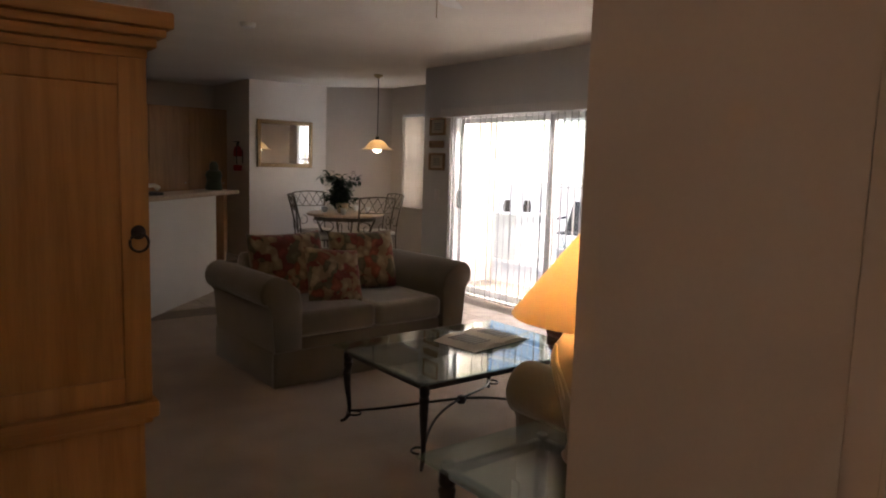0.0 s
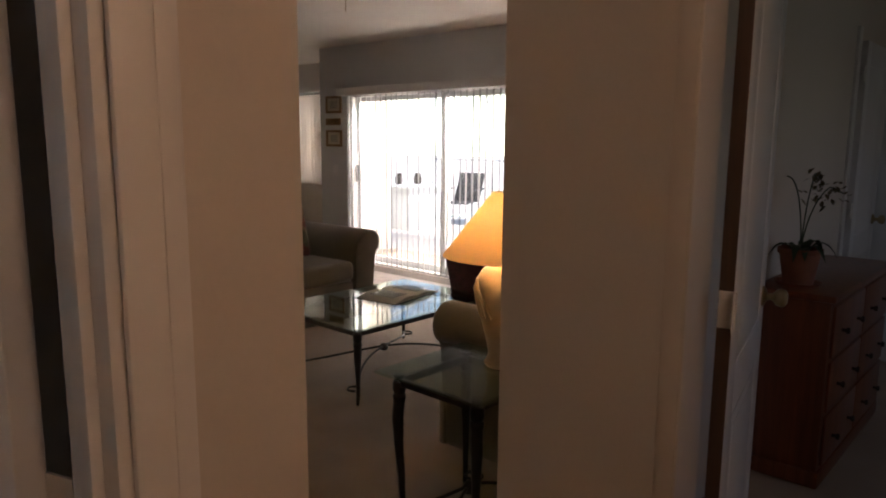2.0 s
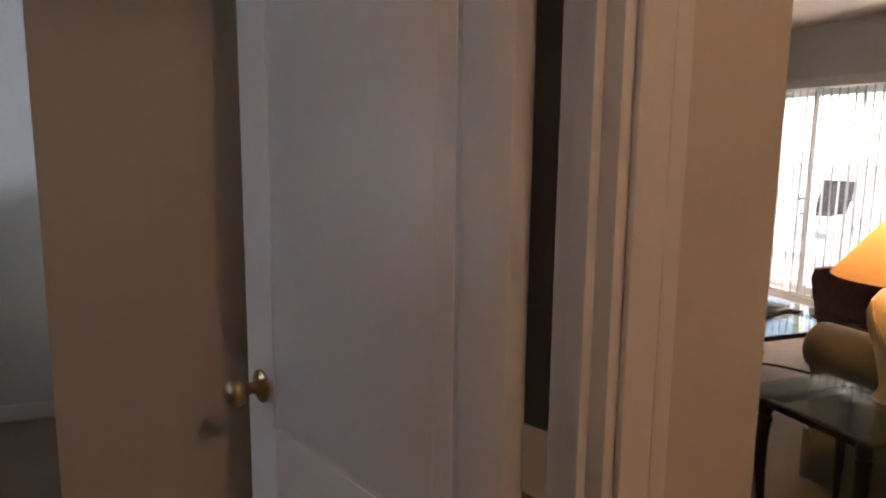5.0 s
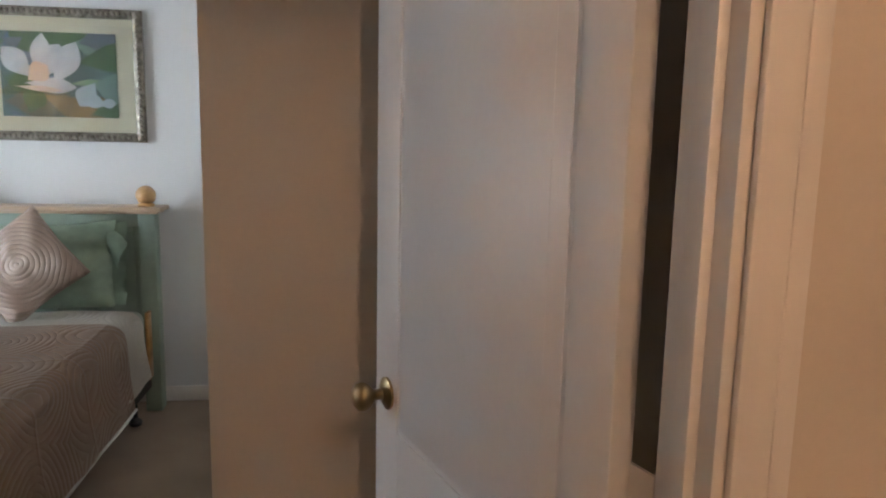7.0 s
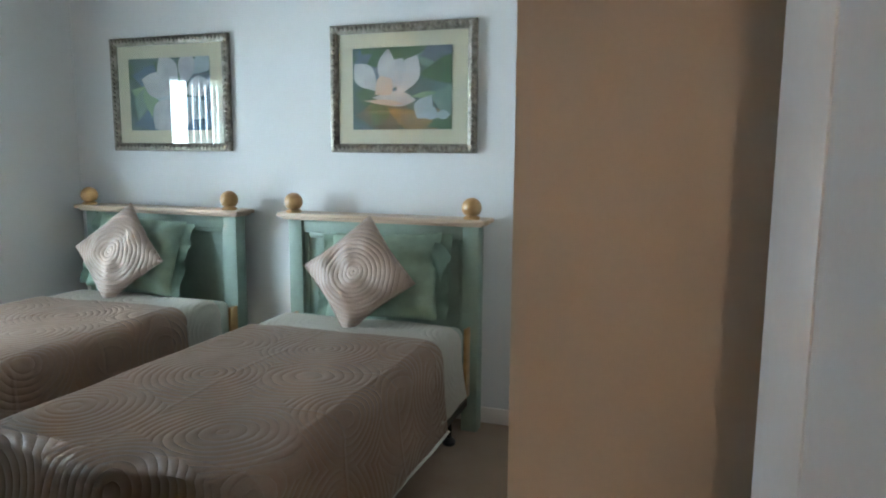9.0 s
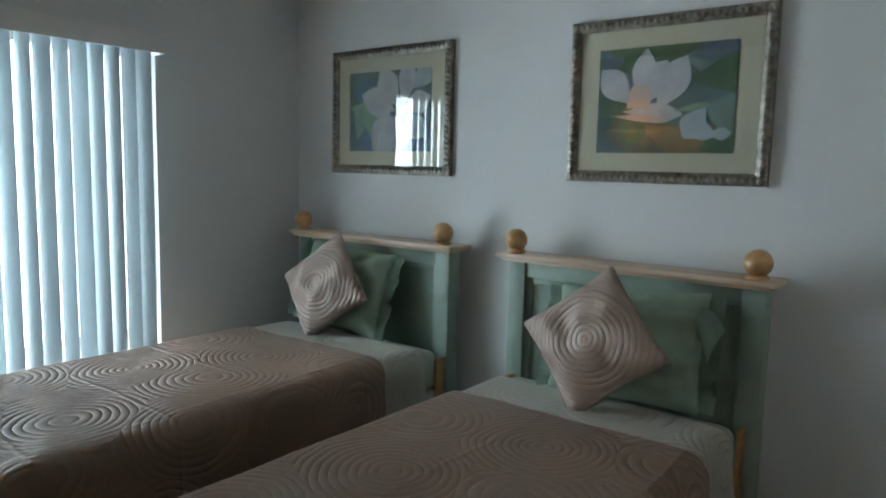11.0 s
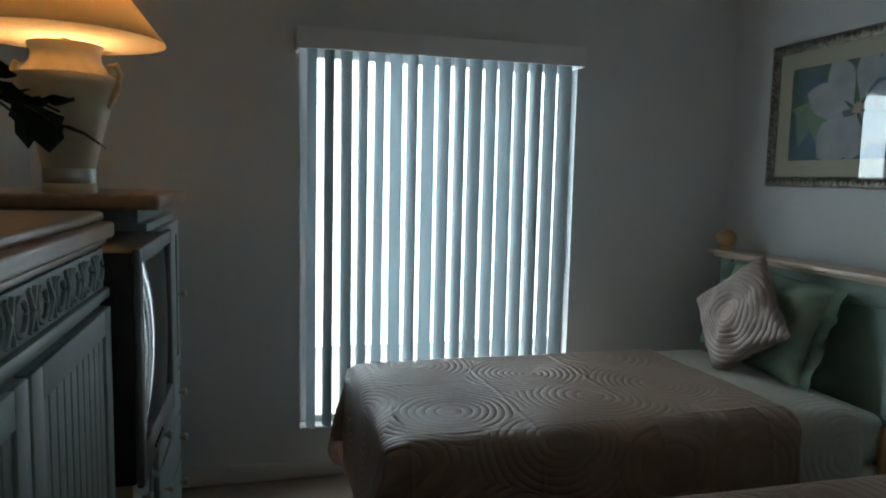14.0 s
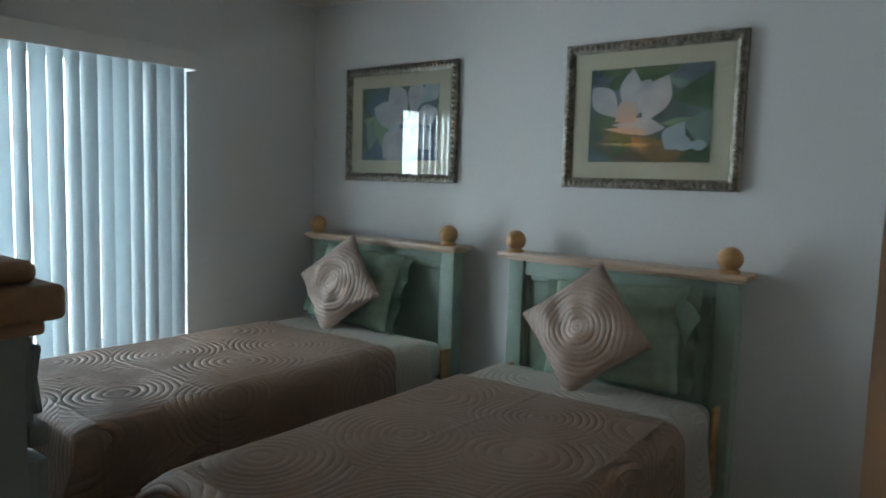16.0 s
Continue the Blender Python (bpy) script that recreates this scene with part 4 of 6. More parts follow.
FL2 = foliage(8) + [
    (-0.95, 0.85, 0.2, 0.12, -30, PWASH_D), (-0.75, 0.55, 0.26, 0.16, 25, PLEAF), (-0.2, 0.6, 0.22, 0.14, 20, PLEAF), (0.2, 0.75, 0.26, 0.14, -5, PWASH), (0.35, 0.75, 0.28, 0.2, 15, PWASH_D), (0.25, 0.3, 0.38, 0.15, 8, PLEAF),
    (-0.98, -0.1, 0.2, 0.15, -10, PLEAF), (-0.98, -0.65, 0.34, 0.2, 0, PGREY), (-0.35, -0.45, 0.36, 0.13, -25, PBROWN), (-0.1, -0.85, 0.3, 0.11, 8, PBROWN), (-0.55, -0.95, 0.15, 0.12, 70, PLEAF), (0.5, -0.95, 0.24, 0.12, 20, PLEAF),
    (0.55, -0.2, 0.2, 0.16, -10, PWASH), (-0.45, -0.1, 0.21, 0.12, 133, PETAL), (-0.35, -0.1, 0.23, 0.10, 84, PETAL), (-0.3, -0.1, 0.2, 0.14, 62, PETAL), (-0.1, -0.25, 0.25, 0.13, 62, PETAL),
    (-0.62, -0.2, 0.26, 0.08, -4, PETAL), (-0.55, -0.15, 0.13, 0.11, 38, PETAL_P), (-0.8, -0.28, 0.24, 0.03, -5, PETAL_P), (0.15, -0.22, 0.16, 0.03, 8, PLEAF_L), (0.62, -0.15, 0.15, 0.11, 236, PETAL_B), (0.3, -0.45, 0.14, 0.07, -22, PETAL_B), (0.65, -0.65, 0.09, 0.05, 0, PETAL_B)]
picture(-3.72, -2.868, 1.440, 2.110, FL1, "silver framed print of white blossoms on blue above a bed")
picture(-2.215, -1.385, 1.438, 2.110, FL2, "silver framed print of a white magnolia above a bed")


# ---- cabinets along the south wall
def bead_door(parent, x0, x1, z0, z1, y, knob_x):
    d = bmesh.new()
    box(d, x0, y, z0, x1, y + 0.012, z1)
    t = 0.055
    for a in ((x0, y + 0.0121, z0, x0 + t, y + 0.022, z1), (x1 - t, y + 0.0121, z0, x1, y + 0.022, z1), (x0 + t, y + 0.0121, z0, x1 - t, y + 0.022, z0 + t), (x0 + t, y + 0.0121, z1 - t, x1 - t, y + 0.022, z1)):
        box(d, *a, bevel=0.003)
    ob = part("cabinet_door", d, SAGE_GREY, parent)
    n = max(3, int((x1 - x0 - 2 * t) / 0.042))
    w = (x1 - x0 - 2 * t) / n
    for k in range(n):
        part("bead_board", cube(x0 + t + k * w + 0.003, y + 0.012, z0 + t, x0 + t + (k + 1) * w - 0.003, y + 0.0165, z1 - t, bevel=0.002, seg=1), SAGE_GREY, ob)
    kb = lathe([(0.0, 0.0), (0.009, 0.0), (0.007, 0.010), (0.014, 0.018), (0.015, 0.026), (0.009, 0.031), (0.0, 0.032)], 16, axis="y", at=(knob_x, y + 0.022, (z0 + z1) / 2))
    part("knob", kb, NICKEL, ob, "small round knob", smooth=60)
    return ob


def low_cabinet():
    ob = thing("cabinet", "grey-green painted cabinet with beadboard doors and carved frieze", "cabinet")
    x0, x1, y0, y1 = -2.395, -1.285, 1.07, 1.652
    part("body", cube(x0, y0, 0.06, x1, y1, 1.285), SAGE_GREY, ob)
    part("plinth", cube(x0 + 0.01, y0 + 0.01, 0.0, x1 - 0.01, y1 - 0.01, 0.06), SAGE_GREY, ob)
    top = cube(x0 - 0.026, y0, 1.300, x1 + 0.026, y1 + 0.028, 1.335, bevel=0.008, seg=3)
    box(top, x0 - 0.012, y0, 1.285, x1 + 0.012, y1 + 0.014, 1.300, bevel=0.005)
    box(top, x0 - 0.012, y0, 1.335, x1 + 0.008, y1 + 0.010, 1.357, bevel=0.009, seg=3)
    part("top", top, CAPW, ob, "rounded wooden top")
    part("frieze", cube(x0 + 0.01, y1, 1.195, x1 - 0.01, y1 + 0.010, 1.280, bevel=0.003), SAGE_GREY, ob)
    for k in range(11):
        cx = x0 + 0.06 + k * 0.0985
        c = tube(arc((cx, y1 + 0.012, 1.238), 0.026, 0, 360, 18), 0.0055, 6)
        tube([(cx + 0.026, y1 + 0.011, 1.205), (cx + 0.042, y1 + 0.013, 1.238), (cx + 0.058, y1 + 0.011, 1.271)], 0.005, 6, c)
        tube([(cx + 0.026, y1 + 0.011, 1.271), (cx + 0.042, y1 + 0.013, 1.238), (cx + 0.058, y1 + 0.011, 1.205)], 0.005, 6, c)
        part("carved_ring", c, SAGE_GREY, ob)
    part("moulding", cube(x0, y1, 1.172, x1, y1 + 0.020, 1.195, bevel=0.005), SAGE_GREY, ob)
    xm = (x0 + x1) / 2
    bead_door(ob, x0 + 0.012, xm - 0.006, 0.10, 1.155, y1 + 0.001, xm - 0.03)
    bead_door(ob, xm + 0.006, x1 - 0.012, 0.10, 1.155, y1 + 0.001, xm + 0.03)


low_cabinet()


def tower():
    ob = thing("chest_tower", "grey-green painted tall chest with wooden top beside the window", "cabinet")
    x0, x1, y0, y1 = -3.76, -3.10, 1.07, 1.645
    part("body", cube(x0, y0, 0.05, x1, y1, 1.28), SAGE_GREY, ob)
    part("plinth", cube(x0 + 0.01, y0 + 0.01, 0, x1 - 0.01, y1 - 0.01, 0.05), SAGE_GREY, ob)
    part("cornice", cube(x0 + 0.03, y0, 1.28, x1 - 0.03, y1 - 0.03, 1.325), SAGE_GREY, ob)
    part("top", cube(x0 - 0.05, y0, 1.325, x1 + 0.05, y1 + 0.045, 1.372, bevel=0.014, seg=3), CAPW, ob, "rounded wooden top")
    bead_door(ob, x0 + 0.02, x1 - 0.02, 0.66, 1.255, y1 + 0.001, x0 + 0.055)
    for z in (0.09, 0.28, 0.47):
        d = part("drawer", cube(x0 + 0.02, y1 + 0.001, z, x1 - 0.02, y1 + 0.02, z + 0.17, bevel=0.005), SAGE_GREY, ob)
        for xx in (x0 + 0.06, x1 - 0.12):
            part("knob", lathe([(0.0, 0.0), (0.009, 0.0), (0.007, 0.010), (0.014, 0.018), (0.015, 0.026), (0.009, 0.031), (0.0, 0.032)], 16, axis="y", at=(xx, y1 + 0.02, z + 0.085)), NICKEL, d, smooth=60)


tower()


def tv_stand():
    ob = thing("tv_stand", "grey-green painted low stand under the television", "stand")
    x0, x1 = -3.09, -2.435
    part("body", cube(x0, 1.07, 0.05, x1, 1.62, 0.60), SAGE_GREY, ob)
    part("plinth", cube(x0 + 0.01, 1.08, 0, x1 - 0.01, 1.60, 0.05), SAGE_GREY, ob)
    part("top", cube(x0, 1.07, 0.60, x1, 1.66, 0.63, bevel=0.006), SAGE_GREY, ob)
    for z in (0.09, 0.345):
        d = part("drawer", cube(x0 + 0.02, 1.621, z, x1 - 0.02, 1.64, z + 0.235, bevel=0.005), SAGE_GREY, ob)
        for xx in (x0 + 0.15, x1 - 0.15):
            part("knob", lathe([(0.0, 0.0), (0.009, 0.0), (0.007, 0.010), (0.014, 0.018), (0.015, 0.026), (0.009, 0.031), (0.0, 0.032)], 16, axis="y", at=(xx, 1.64, z + 0.12)), NICKEL, d, smooth=60)


tv_stand()


def television():
    ob = thing("television", "grey and black tube television, switched off", "television")
    x0, x1, yf = -3.07, -2.47, 1.722
    b = cube(x0, 1.36, 0.705, x1, yf - 0.016, 1.262, bevel=0.012)
    box(b, x0 + 0.08, 1.12, 0.745, x1 - 0.08, 1.36, 1.18, bevel=0.03)
    part("housing", b, BLACK, ob)
    f = bmesh.new()
    for a in ((x0 - 0.002, yf - 0.018, 0.70, x0 + 0.04, yf, 1.268), (x1 - 0.04, yf - 0.018, 0.70, x1 + 0.002, yf, 1.268), (x0 + 0.04, yf - 0.018, 1.228, x1 - 0.04, yf, 1.268), (x0 + 0.04, yf - 0.018, 0.70, x1 - 0.04, yf, 0.79)):
        box(f, *a, bevel=0.006)
    part("bezel", f, GREYP, ob, "grey plastic bezel")
    bm = bmesh.new()
    n = 14
    g = []
    for i in range(n + 1):
        g.append([bm.verts.new((x0 + 0.04 + (x1 - x0 - 0.08) * i / n, yf - 0.013 + 0.022 * (1 - (2 * i / n - 1) ** 2) * (1 - 0.5 * (2 * j / n - 1) ** 2), 0.79 + 0.435 * j / n)) for j in range(n + 1)])
    for i in range(n):
        for j in range(n):
            bm.faces.new((g[i][j], g[i + 1][j], g[i + 1][j + 1], g[i][j + 1]))
    part("screen", bm, SCREEN, ob, "dark curved glass screen", smooth=80)
    part("foot", cube(x0 + 0.06, 1.2, 0.63, x1 - 0.06, yf - 0.08, 0.705), BLACK, ob)
    for k in range(5):
        part("button", cube(x1 - 0.30 + k * 0.03, yf, 0.735, x1 - 0.285 + k * 0.03, yf + 0.004, 0.745, bevel=0.001), BLACK, ob)
    rc = thing("remote_control", "black remote control lying on the television", "remote", pose(-2.66, 1.56, 1.262, 0, 0, 20))
    part("case", cube(-0.09, -0.025, 0, 0.09, 0.025, 0.02, bevel=0.006), BLACK, rc)
    part("keypad", cube(-0.06, -0.017, 0.0205, 0.07, 0.017, 0.0225, bevel=0.0005), NICKEL, rc)
    dv = thing("video_player", "silver video player under the television", "player", pose(-2.735, 1.40, 0.63))
    part("case", cube(-0.2, 0.17, 0.0, 0.2, 0.285, 0.062, bevel=0.005), NICKEL, dv)
    part("tray_slot", cube(-0.15, 0.285, 0.026, 0.02, 0.287, 0.042, bevel=0.0005), BLACK, dv)


television()


def urn_lamp(m, label, s=1.0, shade_r=0.31, shade_top=0.14, shade_h=0.30, shade_z=0.50, group="", swag=False):
    ob = thing("table_lamp", label, "lamp", m, group)
    prof = [(0.0, 0.0), (0.075, 0.0), (0.077, 0.006), (0.075, 0.028), (0.073, 0.030), (0.073, 0.076), (0.075, 0.080), (0.088, 0.14), (0.106, 0.21), (0.126, 0.28), (0.140, 0.325), (0.144, 0.345), (0.141, 0.354), (0.130, 0.358), (0.112, 0.376), (0.098, 0.40), (0.096, 0.42), (0.104, 0.440), (0.104, 0.446), (0.03, 0.448), (0.0, 0.45)]
    if swag:
        prof = [(0.0, 0.0), (0.075, 0.0), (0.08, 0.012), (0.07, 0.024), (0.064, 0.05), (0.07, 0.09), (0.09, 0.17), (0.108, 0.25), (0.117, 0.31), (0.112, 0.35), (0.09, 0.385), (0.055, 0.405), (0.03, 0.41), (0.0, 0.412)]
    part("urn", lathe([(r * s, z * s) for r, z in prof], 40), CERAMIC, ob, "cream ceramic urn base", smooth=50)
    for k in range(18 if swag else 0):
        a0 = 2 * math.pi * (k // 6) / 3 + 0.4
        q = (k % 6 - 2.5) / 2.5
        pts = [(1.012 * r * s * math.cos(a0 + q * b), 1.012 * r * s * math.sin(a0 + q * b), z * s) for r, z, b in ((0.112, 0.352, 0.05), (0.117, 0.31, 0.25), (0.110, 0.26, 0.5), (0.098, 0.20, 0.72))]
        part("leaf_relief", tube(pts, [0.004, 0.008, 0.007, 0.003], 6), CERAMIC, ob, smooth=70)
    if not swag:
        part("band", lathe([(0.0732 * s, 0.031 * s), (0.0745 * s, 0.033 * s), (0.0745 * s, 0.074 * s), (0.0732 * s, 0.076 * s)], 40), NICKEL, ob)
    for sg in (-1, 1) if not swag else ():
        part("ear", tube([(sg * 0.118 * s, 0, 0.26 * s), (sg * 0.150 * s, 0, 0.32 * s), (sg * 0.158 * s, 0, 0.365 * s), (sg * 0.145 * s, 0, 0.392 * s), (sg * 0.125 * s, 0, 0.385 * s), (sg * 0.128 * s, 0, 0.36 * s)], 0.010 * s, 8), CERAMIC, ob, smooth=70)
    part("stem", lathe([(0.0, 0.40 * s), (0.012, 0.40 * s), (0.012, shade_z + 0.03), (0.02, shade_z + 0.032), (0.02, shade_z + 0.08), (0.0, shade_z + 0.08)], 14), BRASS, ob)
    sh = lathe([(shade_r, 0.0), (shade_r - (shade_r - shade_top) * 0.5, shade_h * 0.5), (shade_top, shade_h), (shade_top - 0.003, shade_h), (shade_r - (shade_r - shade_top) * 0.5 - 0.003, shade_h * 0.5), (shade_r - 0.003, 0.0), (shade_r, 0.0)], 48, at=(0, 0, shade_z))
    part("shade", sh, SHADE, ob, "cream coolie lamp shade, lit", smooth=60)
    part("bulb", lathe([(0.0, 0.0), (0.012, 0.0), (0.014, 0.02), (0.030, 0.055), (0.028, 0.075), (0.0, 0.095)], 18, at=(0, 0, shade_z + 0.08)), BULB, ob, smooth=70)
    part("harp", tube(arc((0, 0, shade_z + 0.15), 0.06, -70, 250, 18) + [], 0.002, 6), BRASS, ob)
    part("finial", lathe([(0.0, 0.0), (0.008, 0.002), (0.010, 0.012), (0.0, 0.022)], 12, at=(0, 0, shade_z + shade_h - 0.005)), BRASS, ob)
    part("spider", tube([(-shade_top, 0, shade_z + shade_h - 0.008), (shade_top, 0, shade_z + shade_h - 0.008)], 0.002, 6), BRASS, ob)
    return ob


urn_lamp(pose(-3.15, 1.42, 1.372, 0, 0, 80), "lit table lamp with cream urn base on the chest", 1.0, 0.285, 0.075, 0.275, 0.465)


def ivy():
    ob = thing("ivy_plant", "dark green ivy trailing in a small pot on the cabinet", "plant", pose(-1.92, 1.45, 1.357))
    part("pot", lathe([(0.0, 0.0), (0.055, 0.0), (0.075, 0.11), (0.082, 0.112), (0.082, 0.125), (0.072, 0.125), (0.068, 0.10), (0.0, 0.10)], 24), TERRA, ob)
    rnd = random.Random(3)
    for k in range(18):
        a = rnd.uniform(0, 360) if k > 3 else 40 + k * 28
        r = rnd.uniform(0.12, 0.30)
        hgt = rnd.uniform(0.10, 0.30)
        d = Vector((math.cos(radians(a)), math.sin(radians(a)), 0))
        pts = [Vector((0, 0, 0.10)) + d * r * t + Vector((0, 0, hgt * t * (2.0 - 1.5 * t) * 1.0)) for t in (0, 0.25, 0.5, 0.75, 1.0)]
        part("vine", tube(pts, 0.003, 6), LEAF, ob)
        bm = bmesh.new()
        for i in range(9):
            q = pts[min(4, 1 + i // 2)] + Vector((rnd.uniform(-0.03, 0.03), rnd.uniform(-0.03, 0.03), rnd.uniform(-0.02, 0.03)))
            leaf_shape(bm, q, rnd.uniform(0.05, 0.085), rnd.uniform(0.04, 0.065), rnd.uniform(0, 360), rnd.uniform(-30, 40), 0.5, 4, 0.25)
        bmesh.ops.solidify(bm, geom=bm.faces[:], thickness=0.0008)
        part("leaves", bm, LEAF, ob, smooth=None)


ivy()


# ---------------------------------------------------------------- hall and second room
def side_doorway():
    ob = thing("door_frame_2", "white painted doorway trim of the second room", "door frame", kind="structure")
    part("jamb", cube(1.242, 1.115, 0, 1.372, 1.133, 2.035, bevel=0.002), TRIM_DIM, ob)
    part("jamb", cube(1.242, 0.317, 0, 1.372, 0.335, 2.035, bevel=0.002), TRIM_DIM, ob)
    part("head", cube(1.242, 0.335, 2.017, 1.372, 1.115, 2.035, bevel=0.002), TRIM_DIM, ob)
    for x0, x1 in ((1.2395, 1.242), (1.372, 1.3745)):
        part("casing", cube(x0, 1.121, 0, x1, 1.168, 2.077, bevel=0.0015), TRIM_DIM, ob)
        part("casing", cube(x0, 0.282, 0, x1, 0.329, 2.077, bevel=0.0015), TRIM_DIM, ob)
        part("casing", cube(x0, 0.329, 2.03, x1, 1.121, 2.077, bevel=0.0015), TRIM_DIM, ob)


side_doorway()
# fixture out of view, added to carry the warm light on the hall walls
hl = thing("unseen_hall_light", "unseen ceiling light assumed from the hall's warm light", "ceiling light", pose(0.06, -0.28, 2.519))
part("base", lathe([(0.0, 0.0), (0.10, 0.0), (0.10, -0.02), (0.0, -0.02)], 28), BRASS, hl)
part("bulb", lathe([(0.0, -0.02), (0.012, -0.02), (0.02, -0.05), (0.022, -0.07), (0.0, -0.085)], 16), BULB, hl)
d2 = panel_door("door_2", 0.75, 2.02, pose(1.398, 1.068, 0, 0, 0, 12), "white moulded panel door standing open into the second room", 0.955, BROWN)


def dresser():
    ob = thing("dresser", "red cherry wood dresser in the dim second room", "dresser")
    x0, x1, y0, y1, h = 2.84, 4.02, 1.165, 1.49, 0.83
    part("body", cube(x0 + 0.02, y0 + 0.02, 0.07, x1 - 0.02, y1, h - 0.03), CHERRY, ob)
    part("top", cube(x0, y0, h - 0.03, x1, y1 + 0.005, h, bevel=0.008), CHERRY, ob)
    b = cube(x0 + 0.01, y0 + 0.01, 0.0, x1 - 0.01, y1, 0.07)
    part("plinth", b, CHERRY, ob)
    for r in range(3):
        for c in range(2):
            xa = x0 + 0.05 + c * 0.545
            za = 0.09 + r * 0.235
            d = part("drawer", cube(xa, y0 + 0.006, za, xa + 0.53, y0 + 0.0195, za + 0.22, bevel=0.005), CHERRY, ob)
            for kx in (0.13, 0.40):
                part("knob", lathe([(0.0, 0.0), (0.008, 0.0), (0.007, -0.012), (0.015, -0.02), (0.012, -0.03), (0.0, -0.032)], 14, axis="y", at=(xa + kx, y0 + 0.006, za + 0.10)), IRON, d, smooth=60)


dresser()


def orchid():
    ob = thing("orchid_plant", "potted orchid with arching flower sprays on the dresser", "plant", pose(3.02, 1.36, 0.83))
    part("saucer", lathe([(0.0, 0.0), (0.085, 0.0), (0.095, 0.014), (0.088, 0.014), (0.08, 0.006), (0.0, 0.006)], 24), TERRA, ob)
    part("pot", lathe([(0.0, 0.006), (0.06, 0.006), (0.082, 0.135), (0.09, 0.137), (0.09, 0.16), (0.078, 0.16), (0.074, 0.12), (0.0, 0.12)], 28), TERRA, ob)
    rnd = random.Random(8)
    for k, (az, ln) in enumerate(((10, 0.26), (60, 0.22), (120, 0.24), (185, 0.27), (240, 0.25), (300, 0.28), (340, 0.3), (205, 0.2))):
        bm = bmesh.new()
        leaf_shape(bm, (0.02 * math.cos(radians(az)), 0.02 * math.sin(radians(az)), 0.13), ln, 0.035, az, 62, 0.95, 9)
        bmesh.ops.solidify(bm, geom=bm.faces[:], thickness=0.001)
        part("leaf", bm, LEAF, ob, smooth=None)
    for k, (dx, dy, top) in enumerate(((0.30, 0.02, 0.50), (0.20, -0.10, 0.44), (-0.10, 0.05, 0.47))):
        pts = [Vector((dx * t ** 1.6, dy * t ** 1.6, 0.12 + (top - 0.12) * (1 - (1 - t) ** 2) - (0.05 * max(0, t - 0.75) * 4 if k < 2 else 0))) for t in [i / 12 for i in range(13)]]
        st = part("flower_stem", tube(pts, 0.0028, 6), LEAF, ob)
        if k < 2:
            bm = bmesh.new()
            for i in range(34):
                q = pts[6 + i % 7] + Vector((rnd.uniform(-0.035, 0.035), rnd.uniform(-0.03, 0.03), rnd.uniform(-0.05, 0.03)))
                leaf_shape(bm, q, 0.028, 0.018, rnd.uniform(0, 360), rnd.uniform(-50, 50), 0.3, 3)
            bmesh.ops.solidify(bm, geom=bm.faces[:], thickness=0.0008)
            part("blossoms", bm, mat("orchid_blossom", (0.16, 0.12, 0.06), 0.6, vary=0.4, scale=30), st, "small yellow-brown blossoms", smooth=None)


orchid()
panel_door("door_3", 0.66, 2.02, pose(4.385, 1.462, 0), "white moulded panel door, closed, in the second room", 0.955)
lining("trim_second_room", [(4.30, 1.485, 0, 4.37, 1.50, 2.09)], TRIM, "white painted door casing in the second room")


